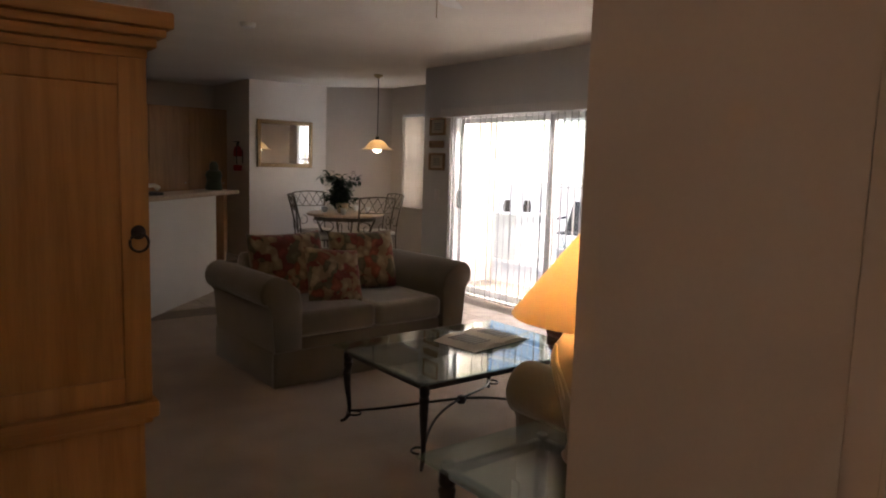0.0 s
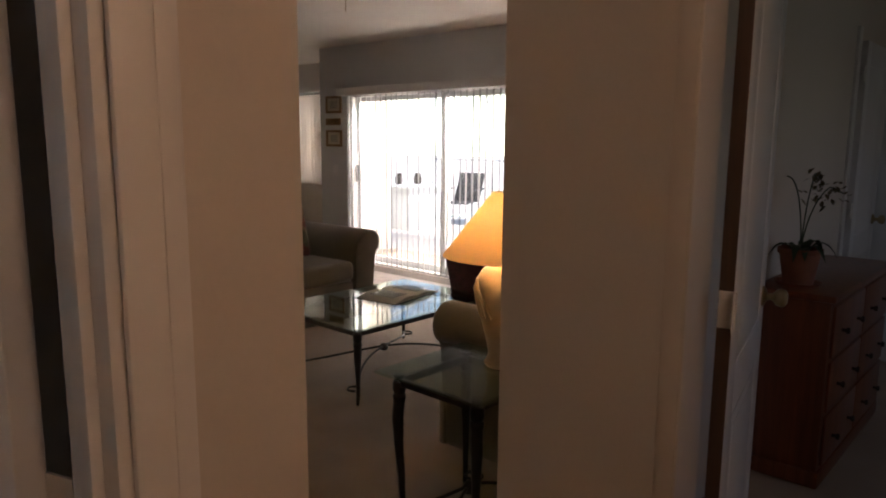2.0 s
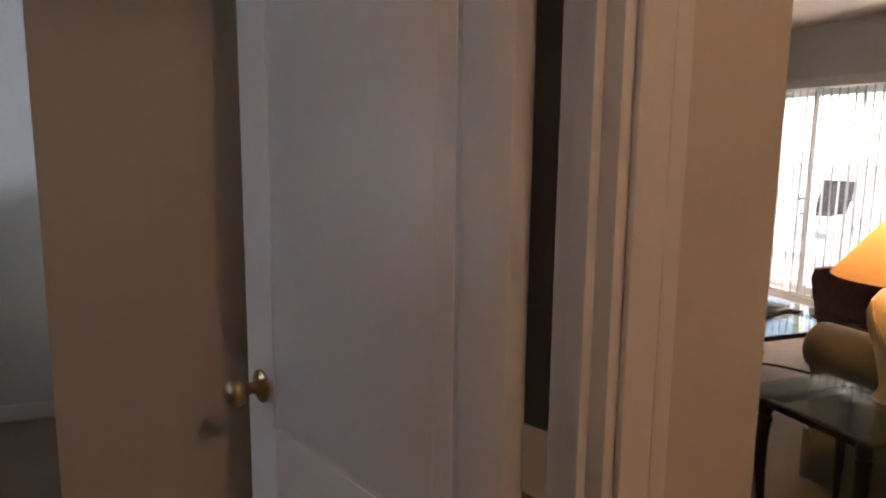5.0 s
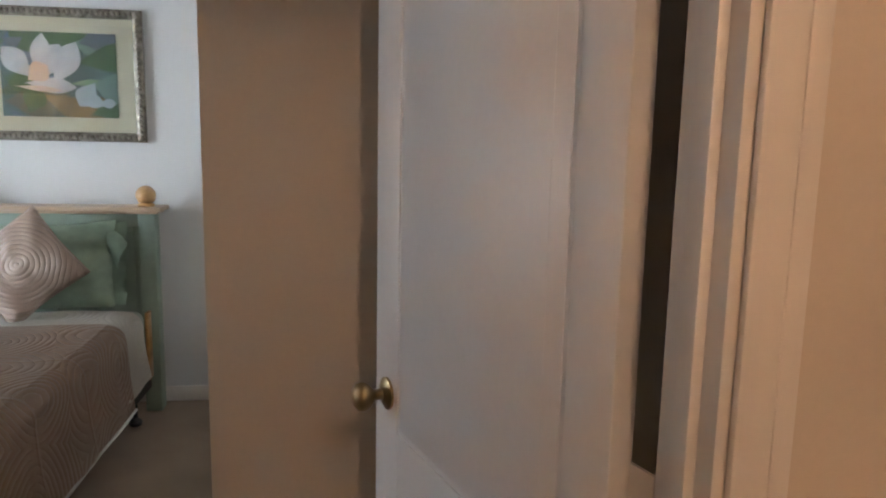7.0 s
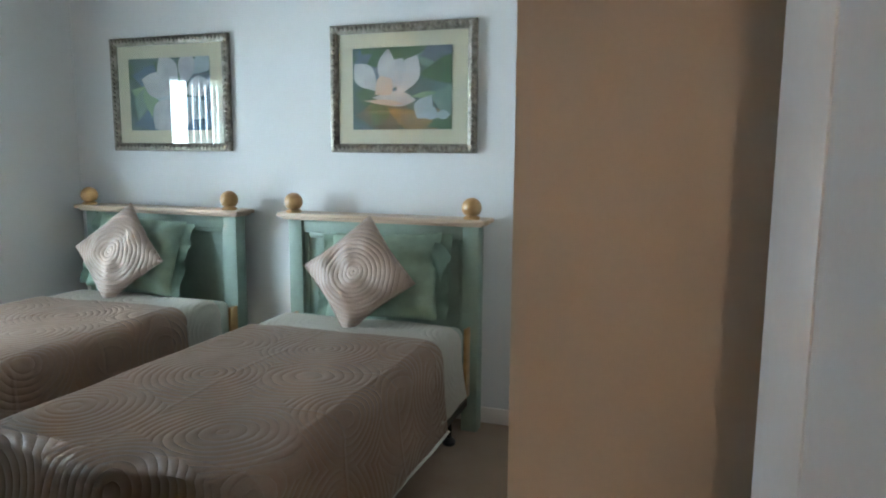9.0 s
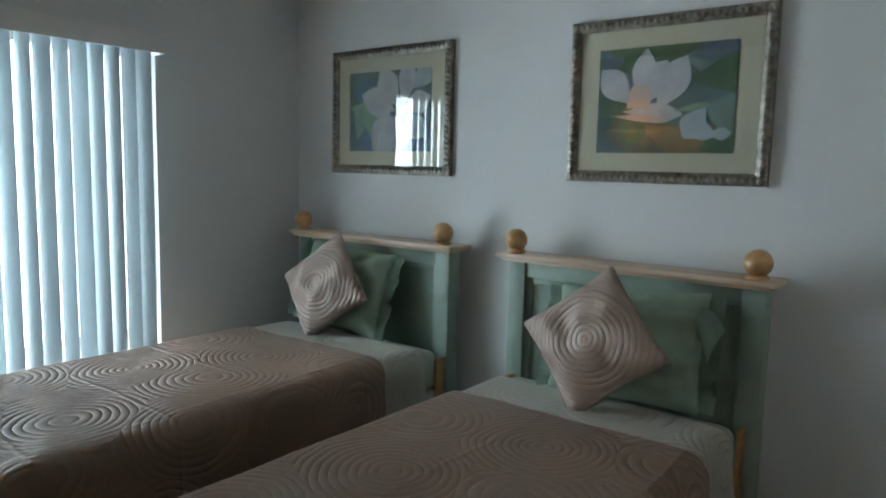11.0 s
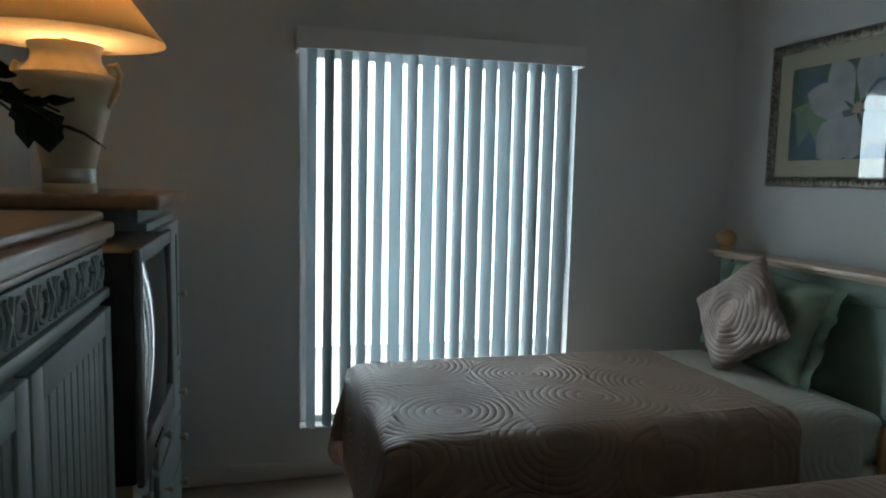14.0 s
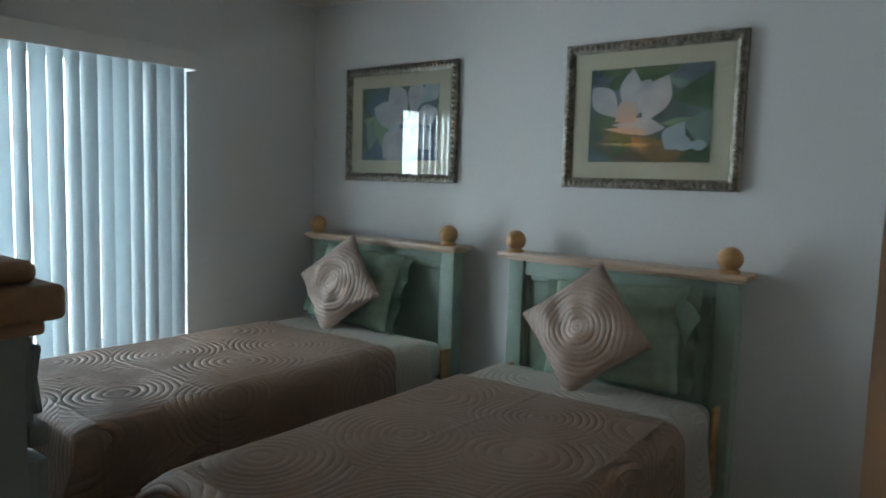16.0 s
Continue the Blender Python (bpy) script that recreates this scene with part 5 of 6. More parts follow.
# ---------------------------------------------------------------- living room
def armoire():
    ob = thing("armoire", "honey oak armoire with panelled door and iron ring pull", "armoire")
    x0, x1, y0, y1 = 0.235, 0.787, 2.62, 3.25
    part("body", cube(x0, y0 + 0.02, 0.80, x1, y1, 1.66), OAK, ob)
    part("base", cube(x0, y0 + 0.045, 0.0, x1 - 0.012, y1, 0.735), OAK, ob)
    led = cube(x0, y0 - 0.012, 0.755, x1 + 0.012, y1, 0.80, bevel=0.008)
    box(led, x0, y0 + 0.012, 0.735, x1 + 0.002, y1, 0.755, bevel=0.006)
    part("waist_moulding", led, OAK_X, ob)
    d = bmesh.new()
    t, z0, z1 = 0.065, 0.803, 1.655
    box(d, x0 + 0.01, y0 + 0.008, z0, x1 - 0.004, y0 + 0.0195, z1)
    for a in ((x0 + 0.01, y0, z0, x0 + 0.01 + t, y0 + 0.008, z1), (x1 - 0.004 - t, y0, z0, x1 - 0.004, y0 + 0.008, z1), (x0 + 0.01 + t, y0, z0, x1 - 0.004 - t, y0 + 0.008, z0 + t), (x0 + 0.01 + t, y0, z1 - t, x1 - 0.004 - t, y0 + 0.008, z1)):
        box(d, *a, bevel=0.002)
    box(d, x0 + 0.01 + t + 0.003, y0 + 0.0035, z0 + t + 0.003, x1 - 0.004 - t - 0.003, y0 + 0.009, z1 - t - 0.003, bevel=0.002)
    door = part("door", d, OAK, ob)
    pull = lathe([(0.0, 0.0), (0.016, 0.0), (0.018, -0.006), (0.010, -0.014), (0.0, -0.016)], 18, axis="y", at=(x1 - 0.032, y0, 1.235))
    tube(arc((x1 - 0.032, y0 - 0.014, 1.210), 0.022, 0, 360, 22), 0.0035, 8, pull)
    part("ring_pull", pull, IRON, door, "black iron ring pull")
    cr = bmesh.new()
    for k, (o, a, b) in enumerate(((0.0, 1.655, 1.68), (0.018, 1.68, 1.705), (0.036, 1.705, 1.725), (0.05, 1.725, 1.765))):
        box(cr, x0, y0 - o, a, x1 + o, y1, b, bevel=0.006)
    part("crown_moulding", cr, OAK_X, ob)
    pl = thing("stack_of_plates", "stack of pale plates on top of the armoire", "plates", pose(0.60, 2.86, 1.765))
    for k in range(5):
        part("plate", lathe([(0.0, 0.0), (0.07, 0.0), (0.075, 0.004), (0.125, 0.016), (0.125, 0.019), (0.07, 0.007), (0.0, 0.006)], 30, at=(0, 0, k * 0.0085)), CERAMIC, pl)


armoire()


def scroll_arm(length, h=0.68, w=0.22):
    """Profile of a rolled sofa arm in the xz plane, drawn out along y."""
    pts = [(0.03, 0.0), (0.03, h - 0.20)]
    r = 0.105
    cx, cz = 0.045, h - r
    pts += [(cx + r * math.cos(radians(a)), cz + r * math.sin(radians(a))) for a in range(222, 30, -16)]
    pts += [(w - 0.01, h - 0.10), (w, h - 0.2), (w, 0.0)]
    return extrude_profile(pts, length, "y", bevel=0.02)


def sofa(name, m, width, seats, label, backs=True, category="sofa"):
    """Origin at the front left floor corner, facing -y."""
    ob = thing(name, label, category, m)
    d = 0.93
    aw = 0.22
    part("base", cube(aw, 0.05, 0.03, width - aw, d - 0.02, 0.30, bevel=0.015), SOFA, ob)
    sk = cube(0.035, 0.0, 0.012, width - 0.035, 0.018, 0.235, bevel=0.004)
    part("skirt", sk, SOFA, ob)
    for sx in (0.032, width - 0.032 - 0.014):
        part("skirt", cube(sx - 0.006, 0.019, 0.012, sx + 0.014, d, 0.235, bevel=0.004), SOFA, ob)
    for sx in (0.02, width - 0.045):
        part("skirt_pleat", cube(sx, -0.008, 0.012, sx + 0.025, 0.03, 0.235, bevel=0.005), SOFA, ob)
    part("arm", moved(scroll_arm(d - 0.02), Matrix.Translation((0.0, 0.01, 0.03))), SOFA, ob, smooth=50)
    part("arm", moved(moved(scroll_arm(d - 0.02), Matrix.Diagonal((-1, 1, 1, 1))), Matrix.Translation((width, 0.01, 0.03))), SOFA, ob, smooth=50)
    part("back", moved(extrude_profile([(0.0, 0.0), (0.0, 0.56), (0.02, 0.66), (0.07, 0.71), (0.15, 0.71), (0.2, 0.66), (0.21, 0.56), (0.21, 0.0)], width - 2 * aw + 0.1, "x", bevel=0.03), Matrix.Translation((aw - 0.05, d - 0.22, 0.05))), SOFA, ob, smooth=50)
    cw = (width - 2 * aw) / seats
    for k in range(seats):
        c = cube(0.004, 0, 0, cw - 0.004, 0.66, 0.165, bevel=0.05, seg=5)
        for v in c.verts:
            u = v.co.x / cw * 2 - 1
            q = v.co.y / 0.66 * 2 - 1
            v.co.z += 0.018 * (1 - u * u) * (1 - q * q) * (v.co.z > 0.08)
        part("seat_cushion", moved(c, Matrix.Translation((aw + k * cw, 0.015, 0.30))), SOFA, ob, smooth=70)
    if backs:
        for k in range(seats):
            part("back_cushion", moved(pad(cw + 0.04 - 0.06 * k, 0.47, 0.22, power=4.5, seed=k * 3.1, corner=0.14), Matrix.Translation((aw + (k + 0.5) * cw - 0.08 + 0.05 * k, d - 0.32, 0.685 - 0.01 * k)) @ pose(0, 0, 0, -14, 0, 9 - 13 * k)), FLORAL, ob, "plump back cushion in a red and cream floral print", smooth=80)
    return ob


sofa("loveseat", pose(2.03, 4.70, 0, 0, 0, 2), 1.60, 2, "olive chenille loveseat with rolled arms and floral back cushions")
tc = thing("throw_cushion", "square floral throw cushion on the loveseat", "cushion", pose(2.67, 5.08, 0.63, -28, 6, -4))
part("cover", pad(0.42, 0.40, 0.14, power=3.0, seed=9, corner=0.10), FLORAL, tc, smooth=80)
sofa("sofa", pose(4.15, 2.62, 0, 0, 0, 180), 2.08, 3, "olive chenille sofa with rolled arms beside the lit lamp", backs=False)


def wing_chair():
    ob = thing("armchair", "wine red tapestry armchair before the glass door", "armchair", pose(3.95, 3.55, 0, 0, 0, 75))
    part("base", cube(-0.36, -0.36, 0.14, 0.36, 0.36, 0.33, bevel=0.02), WINE, ob)
    part("seat_cushion", cube(-0.27, -0.40, 0.33, 0.27, 0.28, 0.49, bevel=0.05, seg=5), WINE, ob, smooth=70)
    part("back", moved(extrude_profile([(-0.34, 0.0), (-0.37, 0.24), (-0.33, 0.31), (-0.2, 0.33), (0.0, 0.37), (0.2, 0.33), (0.33, 0.31), (0.37, 0.24), (0.34, 0.0)], 0.14, "y", bevel=0.04), Matrix.Translation((0, 0.24, 0.32)) @ pose(0, 0, 0, -8, 0, 0)), WINE, ob, smooth=60)
    for s in (-1, 1):
        part("arm", cube(s * 0.32 - 0.07, -0.36, 0.30, s * 0.32 + 0.07, 0.30, 0.54, bevel=0.05, seg=4), WINE, ob, smooth=70)
        for y in (-0.31, 0.31):
            part("leg", tube([(s * 0.31, y, 0.15), (s * 0.31, y * 1.02, 0.07), (s * 0.315, y * 1.05, 0.0)], [0.028, 0.022, 0.016], 10), CHERRY, ob)


wing_chair()


def scroll_table(name, x0, x1, y0, y1, h, label, cross=True):
    ob = thing(name, label, "table")
    t = 0.012
    g = part("glass_top", cube(x0, y0, h - t, x1, y1, h, bevel=0.005), TGLASS, ob, "bevelled clear glass top", smooth=None)
    g.visible_shadow = False
    i = 0.055
    fr = bmesh.new()
    z = h - t - 0.045
    for a in ((x0 + i, y0 + i, z, x1 - i, y0 + i + 0.022, z + 0.028), (x0 + i, y1 - i - 0.022, z, x1 - i, y1 - i, z + 0.028), (x0 + i, y0 + i + 0.022, z, x0 + i + 0.022, y1 - i - 0.022, z + 0.028), (x1 - i - 0.022, y0 + i + 0.022, z, x1 - i, y1 - i - 0.022, z + 0.028)):
        box(fr, *a, bevel=0.003)
    part("top_frame", fr, IRON, ob)
    cx, cy = (x0 + x1) / 2, (y0 + y1) / 2
    for lx, sx in ((x0 + i + 0.012, -1), (x1 - i - 0.012, 1)):
        for ly, sy in ((y0 + i + 0.012, -1), (y1 - i - 0.012, 1)):
            pr = [(0.0, h - t - 0.002), (0.018, h - t - 0.003), (0.020, h - t - 0.012), (0.014, h - t - 0.020), (0.024, h - t - 0.03), (0.026, h - t - 0.06), (0.020, h - t - 0.075), (0.026, h - t - 0.085), (0.023, h - t - 0.105), (0.0, h - t - 0.106)]
            leg = lathe([(r, z) for r, z in pr], 14, at=(lx, ly, 0))
            o = Vector((sx, sy, 0)).normalized()
            k0 = h - t - 0.10
            foot = [Vector((lx, ly, z)) + o * f for z, f in ((k0, 0.0), (k0 * 0.86, 0.006), (k0 * 0.62, 0.002), (k0 * 0.4, -0.008), (0.075, -0.012), (0.04, -0.004), (0.018, 0.016), (0.009, 0.036))]
            tube(foot, [0.021, 0.022, 0.017, 0.013, 0.011, 0.011, 0.010, 0.008], 10, leg)
            part("leg", leg, IRON, ob)
            inn = Vector((cx - lx, cy - ly, 0)).normalized()
            side = Vector((-inn.y, inn.x, 0)) * sx * sy
            base = Vector((lx, ly, 0.07))
            c0 = base + inn * 0.03
            curl = [c0 + inn * (0.055 * math.sin(a)) * (1 - 0.10 * a) + side * 0.05 * (1 - math.cos(a)) * (1 - 0.1 * a) for a in [k * 0.42 for k in range(13)]]
            part("scroll", tube([base] + curl, 0.006, 8), IRON, ob)
            mid = Vector((cx, cy, 0.135))
            pts = []
            for k in range(13):
                q = k / 12
                p = base.lerp(mid, q)
                p.z = 0.07 + 0.075 * math.sin(q * math.pi / 2) ** 1.2
                p += side * 0.05 * math.sin(q * math.pi)
                pts.append(p)
            part("stretcher", tube(pts, 0.007, 8), IRON, ob)
    part("boss", lathe([(0.0, 0.115), (0.022, 0.12), (0.030, 0.14), (0.018, 0.16), (0.0, 0.168)], 16, at=(cx, cy, 0)), IRON, ob)
    return ob


scroll_table("coffee_table", 2.10, 3.27, 3.235, 4.07, 0.44, "glass topped coffee table with dark iron scroll base")
scroll_table("side_table", 1.415, 1.93, 1.83, 2.335, 0.605, "glass topped side table with dark iron scroll base")


def binder(m, w, d, label, opened):
    ob = thing("open_book" if opened else "magazine", label, "book", m)
    if opened:
        part("cover", cube(-w, -d / 2 - 0.006, 0, w, d / 2 + 0.006, 0.003, bevel=0.001), DARKC, ob)
        for s in (-1, 1):
            bm = bmesh.new()
            g = []
            for i in range(11):
                u = i / 10
                zz = 0.004 + 0.028 * math.sin(math.pi * min(1, 0.15 + u * 0.85)) * (1 - 0.4 * u)
                g.append([bm.verts.new((s * w * 0.98 * u, y, z)) for y in (-d / 2, d / 2) for z in (0.003, zz)])
            for a, b in zip(g, g[1:]):
                bm.faces.new((a[1], b[1], b[3], a[3]))
                bm.faces.new((a[0], a[2], b[2], b[0]))
                bm.faces.new((a[0], b[0], b[1], a[1]))
                bm.faces.new((a[2], a[3], b[3], b[2]))
            bm.faces.new(g[-1][:2] + g[-1][:1:-1])
            pg = part("page_block", bm, PAPER, ob, smooth=60)
            for k in range(7):
                part("text_line", cube(s * w * 0.5 - w * 0.3, -d / 2 + 0.05 + k * (d - 0.1) / 7, 0.0285, s * w * 0.5 + w * 0.3, -d / 2 + 0.056 + k * (d - 0.1) / 7, 0.0292 + 0.004, bevel=0), GREYP, pg)
    else:
        part("cover", cube(-w / 2, -d / 2, 0, w / 2, d / 2, 0.012, bevel=0.002), PAPER, ob)
    return ob


binder(pose(2.86, 3.70, 0.44, 0, 0, 8), 0.24, 0.31, "open guest book with pale pages on the coffee table", True)

urn_lamp(pose(1.80, 2.03, 0.605), "lit ceramic table lamp with coolie shade on the side table", 0.95, 0.235, 0.055, 0.235, 0.415, swag=True)


# ---- pictures by the glass door
def small_frame(y0, y1, z0, z1, label, writing=True):
    ob = thing("certificate", label, "picture", pose(5.128, (y0 + y1) / 2, (z0 + z1) / 2))
    w, h = (y1 - y0) / 2, (z1 - z0) / 2
    f = bmesh.new()
    t = 0.028
    for a in ((-0.02, -w, -h, 0, -w + t, h), (-0.02, w - t, -h, 0, w, h), (-0.02, -w + t, h - t, 0, w - t, h), (-0.02, -w + t, -h, 0, w - t, -h + t)):
        box(f, *a, bevel=0.004)
    part("frame", f, GOLD, ob, "brown wooden frame")
    part("mount", cube(-0.008, -w + t - 0.002, -h + t - 0.002, 0, w - t + 0.002, h - t + 0.002, bevel=0), PAPER if writing else GOLD, ob)
    if writing:
        for k in range(4):
            part("text_line", cube(-0.0092, -w * 0.45, -h * 0.4 + k * h * 0.22, -0.008, w * 0.45, -h * 0.4 + k * h * 0.22 + 0.008, bevel=0), GREYP, ob)


small_frame(6.995, 7.285, 1.755, 1.957, "framed certificate on the wall by the glass door")
small_frame(7.02, 7.285, 1.616, 1.695, "small framed plaque on the wall by the glass door", False)
small_frame(6.995, 7.285, 1.362, 1.558, "framed certificate on the wall by the glass door")
lining("light_switch", [(5.122, 7.09, 1.02, 5.13, 7.17, 1.14), (5.118, 7.12, 1.06, 5.122, 7.14, 1.10)], VINYL, "white wall switch plate", "switch", 0.002)


# ---- dining nook
def dining_chair(m):
    ob = thing("dining_chair", "wrought iron dining chair with lattice back and padded seat", "chair", m, "chairs round the dining table")
    w, d = 0.21, 0.21
    part("seat", cube(-w, -d, 0.43, w, d, 0.49, bevel=0.025, seg=3), PAPER, ob, "cream padded seat", smooth=60)
    fr = tube([(-w, -d, 0.43), (w, -d, 0.43), (w, d, 0.43), (-w, d, 0.43), (-w, -d, 0.43)], 0.009, 6)
    part("seat_frame", fr, IRON_L, ob)
    for s in (-1, 1):
        part("leg", tube([(s * w, -d, 0.43), (s * w, -d - 0.01, 0.2), (s * (w + 0.015), -d - 0.03, 0.0)], 0.010, 6), IRON_L, ob)
        part("leg", tube([(s * w, d, 0.43), (s * w, d + 0.01, 0.2), (s * (w + 0.015), d + 0.05, 0.0)], 0.010, 6), IRON_L, ob)
        part("back_post", tube([(s * w, d, 0.43), (s * (w + 0.01), d + 0.03, 0.7), (s * (w + 0.035), d + 0.10, 0.98)], 0.010, 6), IRON_L, ob)
        part("scroll", tube(arc((s * 0.11, d + 0.035, 0.60), 0.07, 90, 90 + s * 330, 16, grow=-0.03), 0.006, 6), IRON_L, ob)
    def at(u, v):
        return (u * (w + 0.01 + 0.02 * (v - 0.78) / 0.2), d + 0.03 + 0.07 * (v - 0.7) / 0.28, v)
    part("top_rail", tube([at(u, 0.98 + 0.018 * (1 - u * u)) for u in [k / 5 - 1 for k in range(11)]], 0.010, 6), IRON_L, ob)
    part("lower_rail", tube([at(-1, 0.80), at(0, 0.795), at(1, 0.80)], 0.007, 6), IRON_L, ob)
    for k in range(5):
        u = -1 + 0.5 * k
        if k < 4:
            part("lattice_bar", tube([at(u, 0.80), at(u + 0.5, 0.985)], 0.0045, 6), IRON_L, ob)
            part("lattice_bar", tube([at(u + 0.5, 0.80), at(u, 0.985)], 0.0045, 6), IRON_L, ob)
    return ob


TX, TY = 4.93, 8.86
first = dining_chair(pose(4.47, 8.83, 0, 0, 0, 74))
for dx, dy, rz in ((0.06, -0.46, 172), (0.55, 0.12, -96), (-0.11, 0.53, 1)):
    copy_thing(first, pose(TX + dx, TY + dy, 0, 0, 0, rz))


def dining_table():
    ob = thing("dining_table", "round dining table with pale top on a wrought iron base", "table", pose(TX, TY, 0))
    part("tabletop", lathe([(0.0, 0.715), (0.49, 0.715), (0.505, 0.722), (0.51, 0.735), (0.505, 0.748), (0.49, 0.755), (0.0, 0.755)], 48), MAPLE, ob, "pale round top")
    part("apron", lathe([(0.40, 0.66), (0.41, 0.66), (0.41, 0.715), (0.40, 0.715), (0.40, 0.66)], 40), IRON_L, ob)
    for k in range(4):
        a = radians(45 + 90 * k)
        o = Vector((math.cos(a), math.sin(a), 0))
        part("leg", tube([o * 0.40 + Vector((0, 0, 0.66)), o * 0.30 + Vector((0, 0, 0.45)), o * 0.17 + Vector((0, 0, 0.25)), o * 0.30 + Vector((0, 0, 0.05)), o * 0.40 + Vector((0, 0, 0.0))], 0.013, 8), IRON_L, ob)
        part("scroll", tube([o * (0.25 + 0.09 * math.cos(b)) + Vector((0, 0, 0.56 + 0.07 * math.sin(b))) for b in [i * 0.45 for i in range(13)]], 0.007, 6), IRON_L, ob)


dining_table()


def table_plant():
    ob = thing("potted_plant", "leafy dark green plant in a white pot on the dining table", "plant", pose(TX - 0.08, TY - 0.05, 0.755))
    part("pot", lathe([(0.0, 0.0), (0.06, 0.0), (0.085, 0.11), (0.09, 0.13), (0.082, 0.13), (0.078, 0.105), (0.0, 0.105)], 24), CERAMIC, ob)
    rnd = random.Random(21)
    for k in range(30):
        a = rnd.uniform(0, 360)
        r, hh = rnd.uniform(0.08, 0.27), rnd.uniform(0.02, 0.42)
        d = Vector((math.cos(radians(a)), math.sin(radians(a)), 0))
        pts = [Vector((0, 0, 0.1)) + d * r * t + Vector((0, 0, hh * t * (1.7 - 0.7 * t))) for t in (0, 0.3, 0.6, 1.0)]
        part("stem", tube(pts, 0.003, 5), LEAF, ob)
        bm = bmesh.new()
        for i in range(22):
            q = pts[1 + i % 3] + Vector((rnd.uniform(-0.05, 0.05), rnd.uniform(-0.05, 0.05), rnd.uniform(-0.05, 0.05)))
            leaf_shape(bm, q, rnd.uniform(0.06, 0.11), rnd.uniform(0.03, 0.055), rnd.uniform(0, 360), rnd.uniform(-30, 50), 0.5, 4)
        bmesh.ops.solidify(bm, geom=bm.faces[:], thickness=0.0008)
        part("leaves", bm, LEAF, ob, smooth=None)
    for k, (dx, dy) in enumerate(((0.28, -0.1), (-0.26, 0.1), (-0.2, -0.3), (0.3, 0.22))):
        cup = thing("cup", "small white cup on the dining table", "cup", pose(TX + dx, TY + dy, 0.755), "cups on the dining table")
        part("bowl", lathe([(0.0, 0.0), (0.026, 0.0), (0.036, 0.03), (0.04, 0.075), (0.037, 0.075), (0.033, 0.03), (0.0, 0.008)], 18), WHITE, cup)
        part("handle", tube(arc((0.04, 0, 0.042), 0.02, -80, 80, 8), 0.004, 6), WHITE, cup)


table_plant()


def pendant():
    ob = thing("pendant_lamp", "lit alabaster glass pendant lamp over the dining table", "lamp", pose(5.07, 8.33, 0))
    part("canopy", lathe([(0.0, 2.519), (0.06, 2.519), (0.058, 2.50), (0.02, 2.475), (0.0, 2.47)], 24), BRASS, ob)
    part("rod", tube([(0, 0, 2.48), (0.004, 0, 2.2), (0, 0, 1.74)], 0.006, 8), IRON, ob)
    part("socket", lathe([(0.0, 1.76), (0.02, 1.755), (0.03, 1.72), (0.035, 1.70), (0.0, 1.695)], 18), IRON, ob)
    part("shade", lathe([(0.03, 1.715), (0.075, 1.70), (0.115, 1.665), (0.145, 1.62), (0.185, 1.60), (0.213, 1.592), (0.213, 1.588), (0.183, 1.596), (0.142, 1.615), (0.111, 1.66), (0.072, 1.695), (0.03, 1.71)], 40), ALAB, ob, "scalloped alabaster glass shade", smooth=70)
    part("bulb", lathe([(0.0, 1.695), (0.02, 1.69), (0.03, 1.66), (0.055, 1.62), (0.055, 1.585), (0.035, 1.56), (0.0, 1.55)], 20), BULB, ob, smooth=70)


pendant()


def wall_mirror():
    ob = thing("mirror", "rectangular wall mirror in a mottled gold frame", "mirror", pose(4.685, 10.198, 1.65))
    w, h, t = 0.43, 0.335, 0.06
    f = bmesh.new()
    for a in ((-w, -0.03, -h, -w + t, 0, h), (w - t, -0.03, -h, w, 0, h), (-w + t, -0.03, h - t, w - t, 0, h), (-w + t, -0.03, -h, w - t, 0, -h + t)):
        box(f, *a, bevel=0.008)
    part("frame", f, GOLD, ob)
    part("mirror_glass", cube(-w + t - 0.004, -0.012, -h + t - 0.004, w - t + 0.004, -0.001, h - t + 0.004, bevel=0), MIRROR, ob, smooth=None)


wall_mirror()


def fan():
    ob = thing("ceiling_fan", "white ceiling fan with pull chain, at rest", "ceiling fan", pose(2.62, 3.94, 2.38))
    part("canopy", lathe([(0.0, 0.138), (0.09, 0.138), (0.085, 0.118), (0.0, 0.118)], 24), WHITE, ob)
    part("motor", lathe([(0.0, 0.12), (0.06, 0.12), (0.11, 0.09), (0.12, 0.04), (0.09, 0.0), (0.05, -0.03), (0.0, -0.04)], 28), WHITE, ob)
    for k in range(5):
        a = 72 * k + 41
        m = pose(0, 0, 0.02, 0, 0, a)
        b = moved(extrude_profile([(0.17, -0.055), (0.55, -0.07), (0.60, -0.05), (0.60, 0.05), (0.55, 0.07), (0.17, 0.055)], 0.008, "z", bevel=0.003), m @ pose(0, 0, 0, 10, 0, 0))
        part("blade", b, WHITE, ob)
        part("blade_arm", moved(cube(0.08, -0.018, -0.004, 0.20, 0.018, 0.004), m), WHITE, ob)
    part("pull_chain", tube([(0.03, 0, -0.03), (0.03, 0, -0.16)], 0.0025, 6), BRASS, ob)


fan()


# ---- kitchen bar
def bar():
    ob = thing("breakfast_bar", "white panelled breakfast bar with a laminate top, set at an angle", "counter", pose(1.98, 7.10, 0, 0, 0, 46.5))
    part("front_wall", cube(-0.6, 0.0, 0.0, 1.36, 0.12, 1.035, bevel=0.003), WALL_BED, ob)
    part("top", cube(-0.65, -0.10, 1.035, 1.75, 0.30, 1.075, bevel=0.01), LAMIN, ob, "tan laminate bar top")
    part("end_panel", cube(1.60, 0.02, 0.0, 1.66, 0.26, 1.035, bevel=0.003), KITCH, ob, "dark oak end panel")


bar()
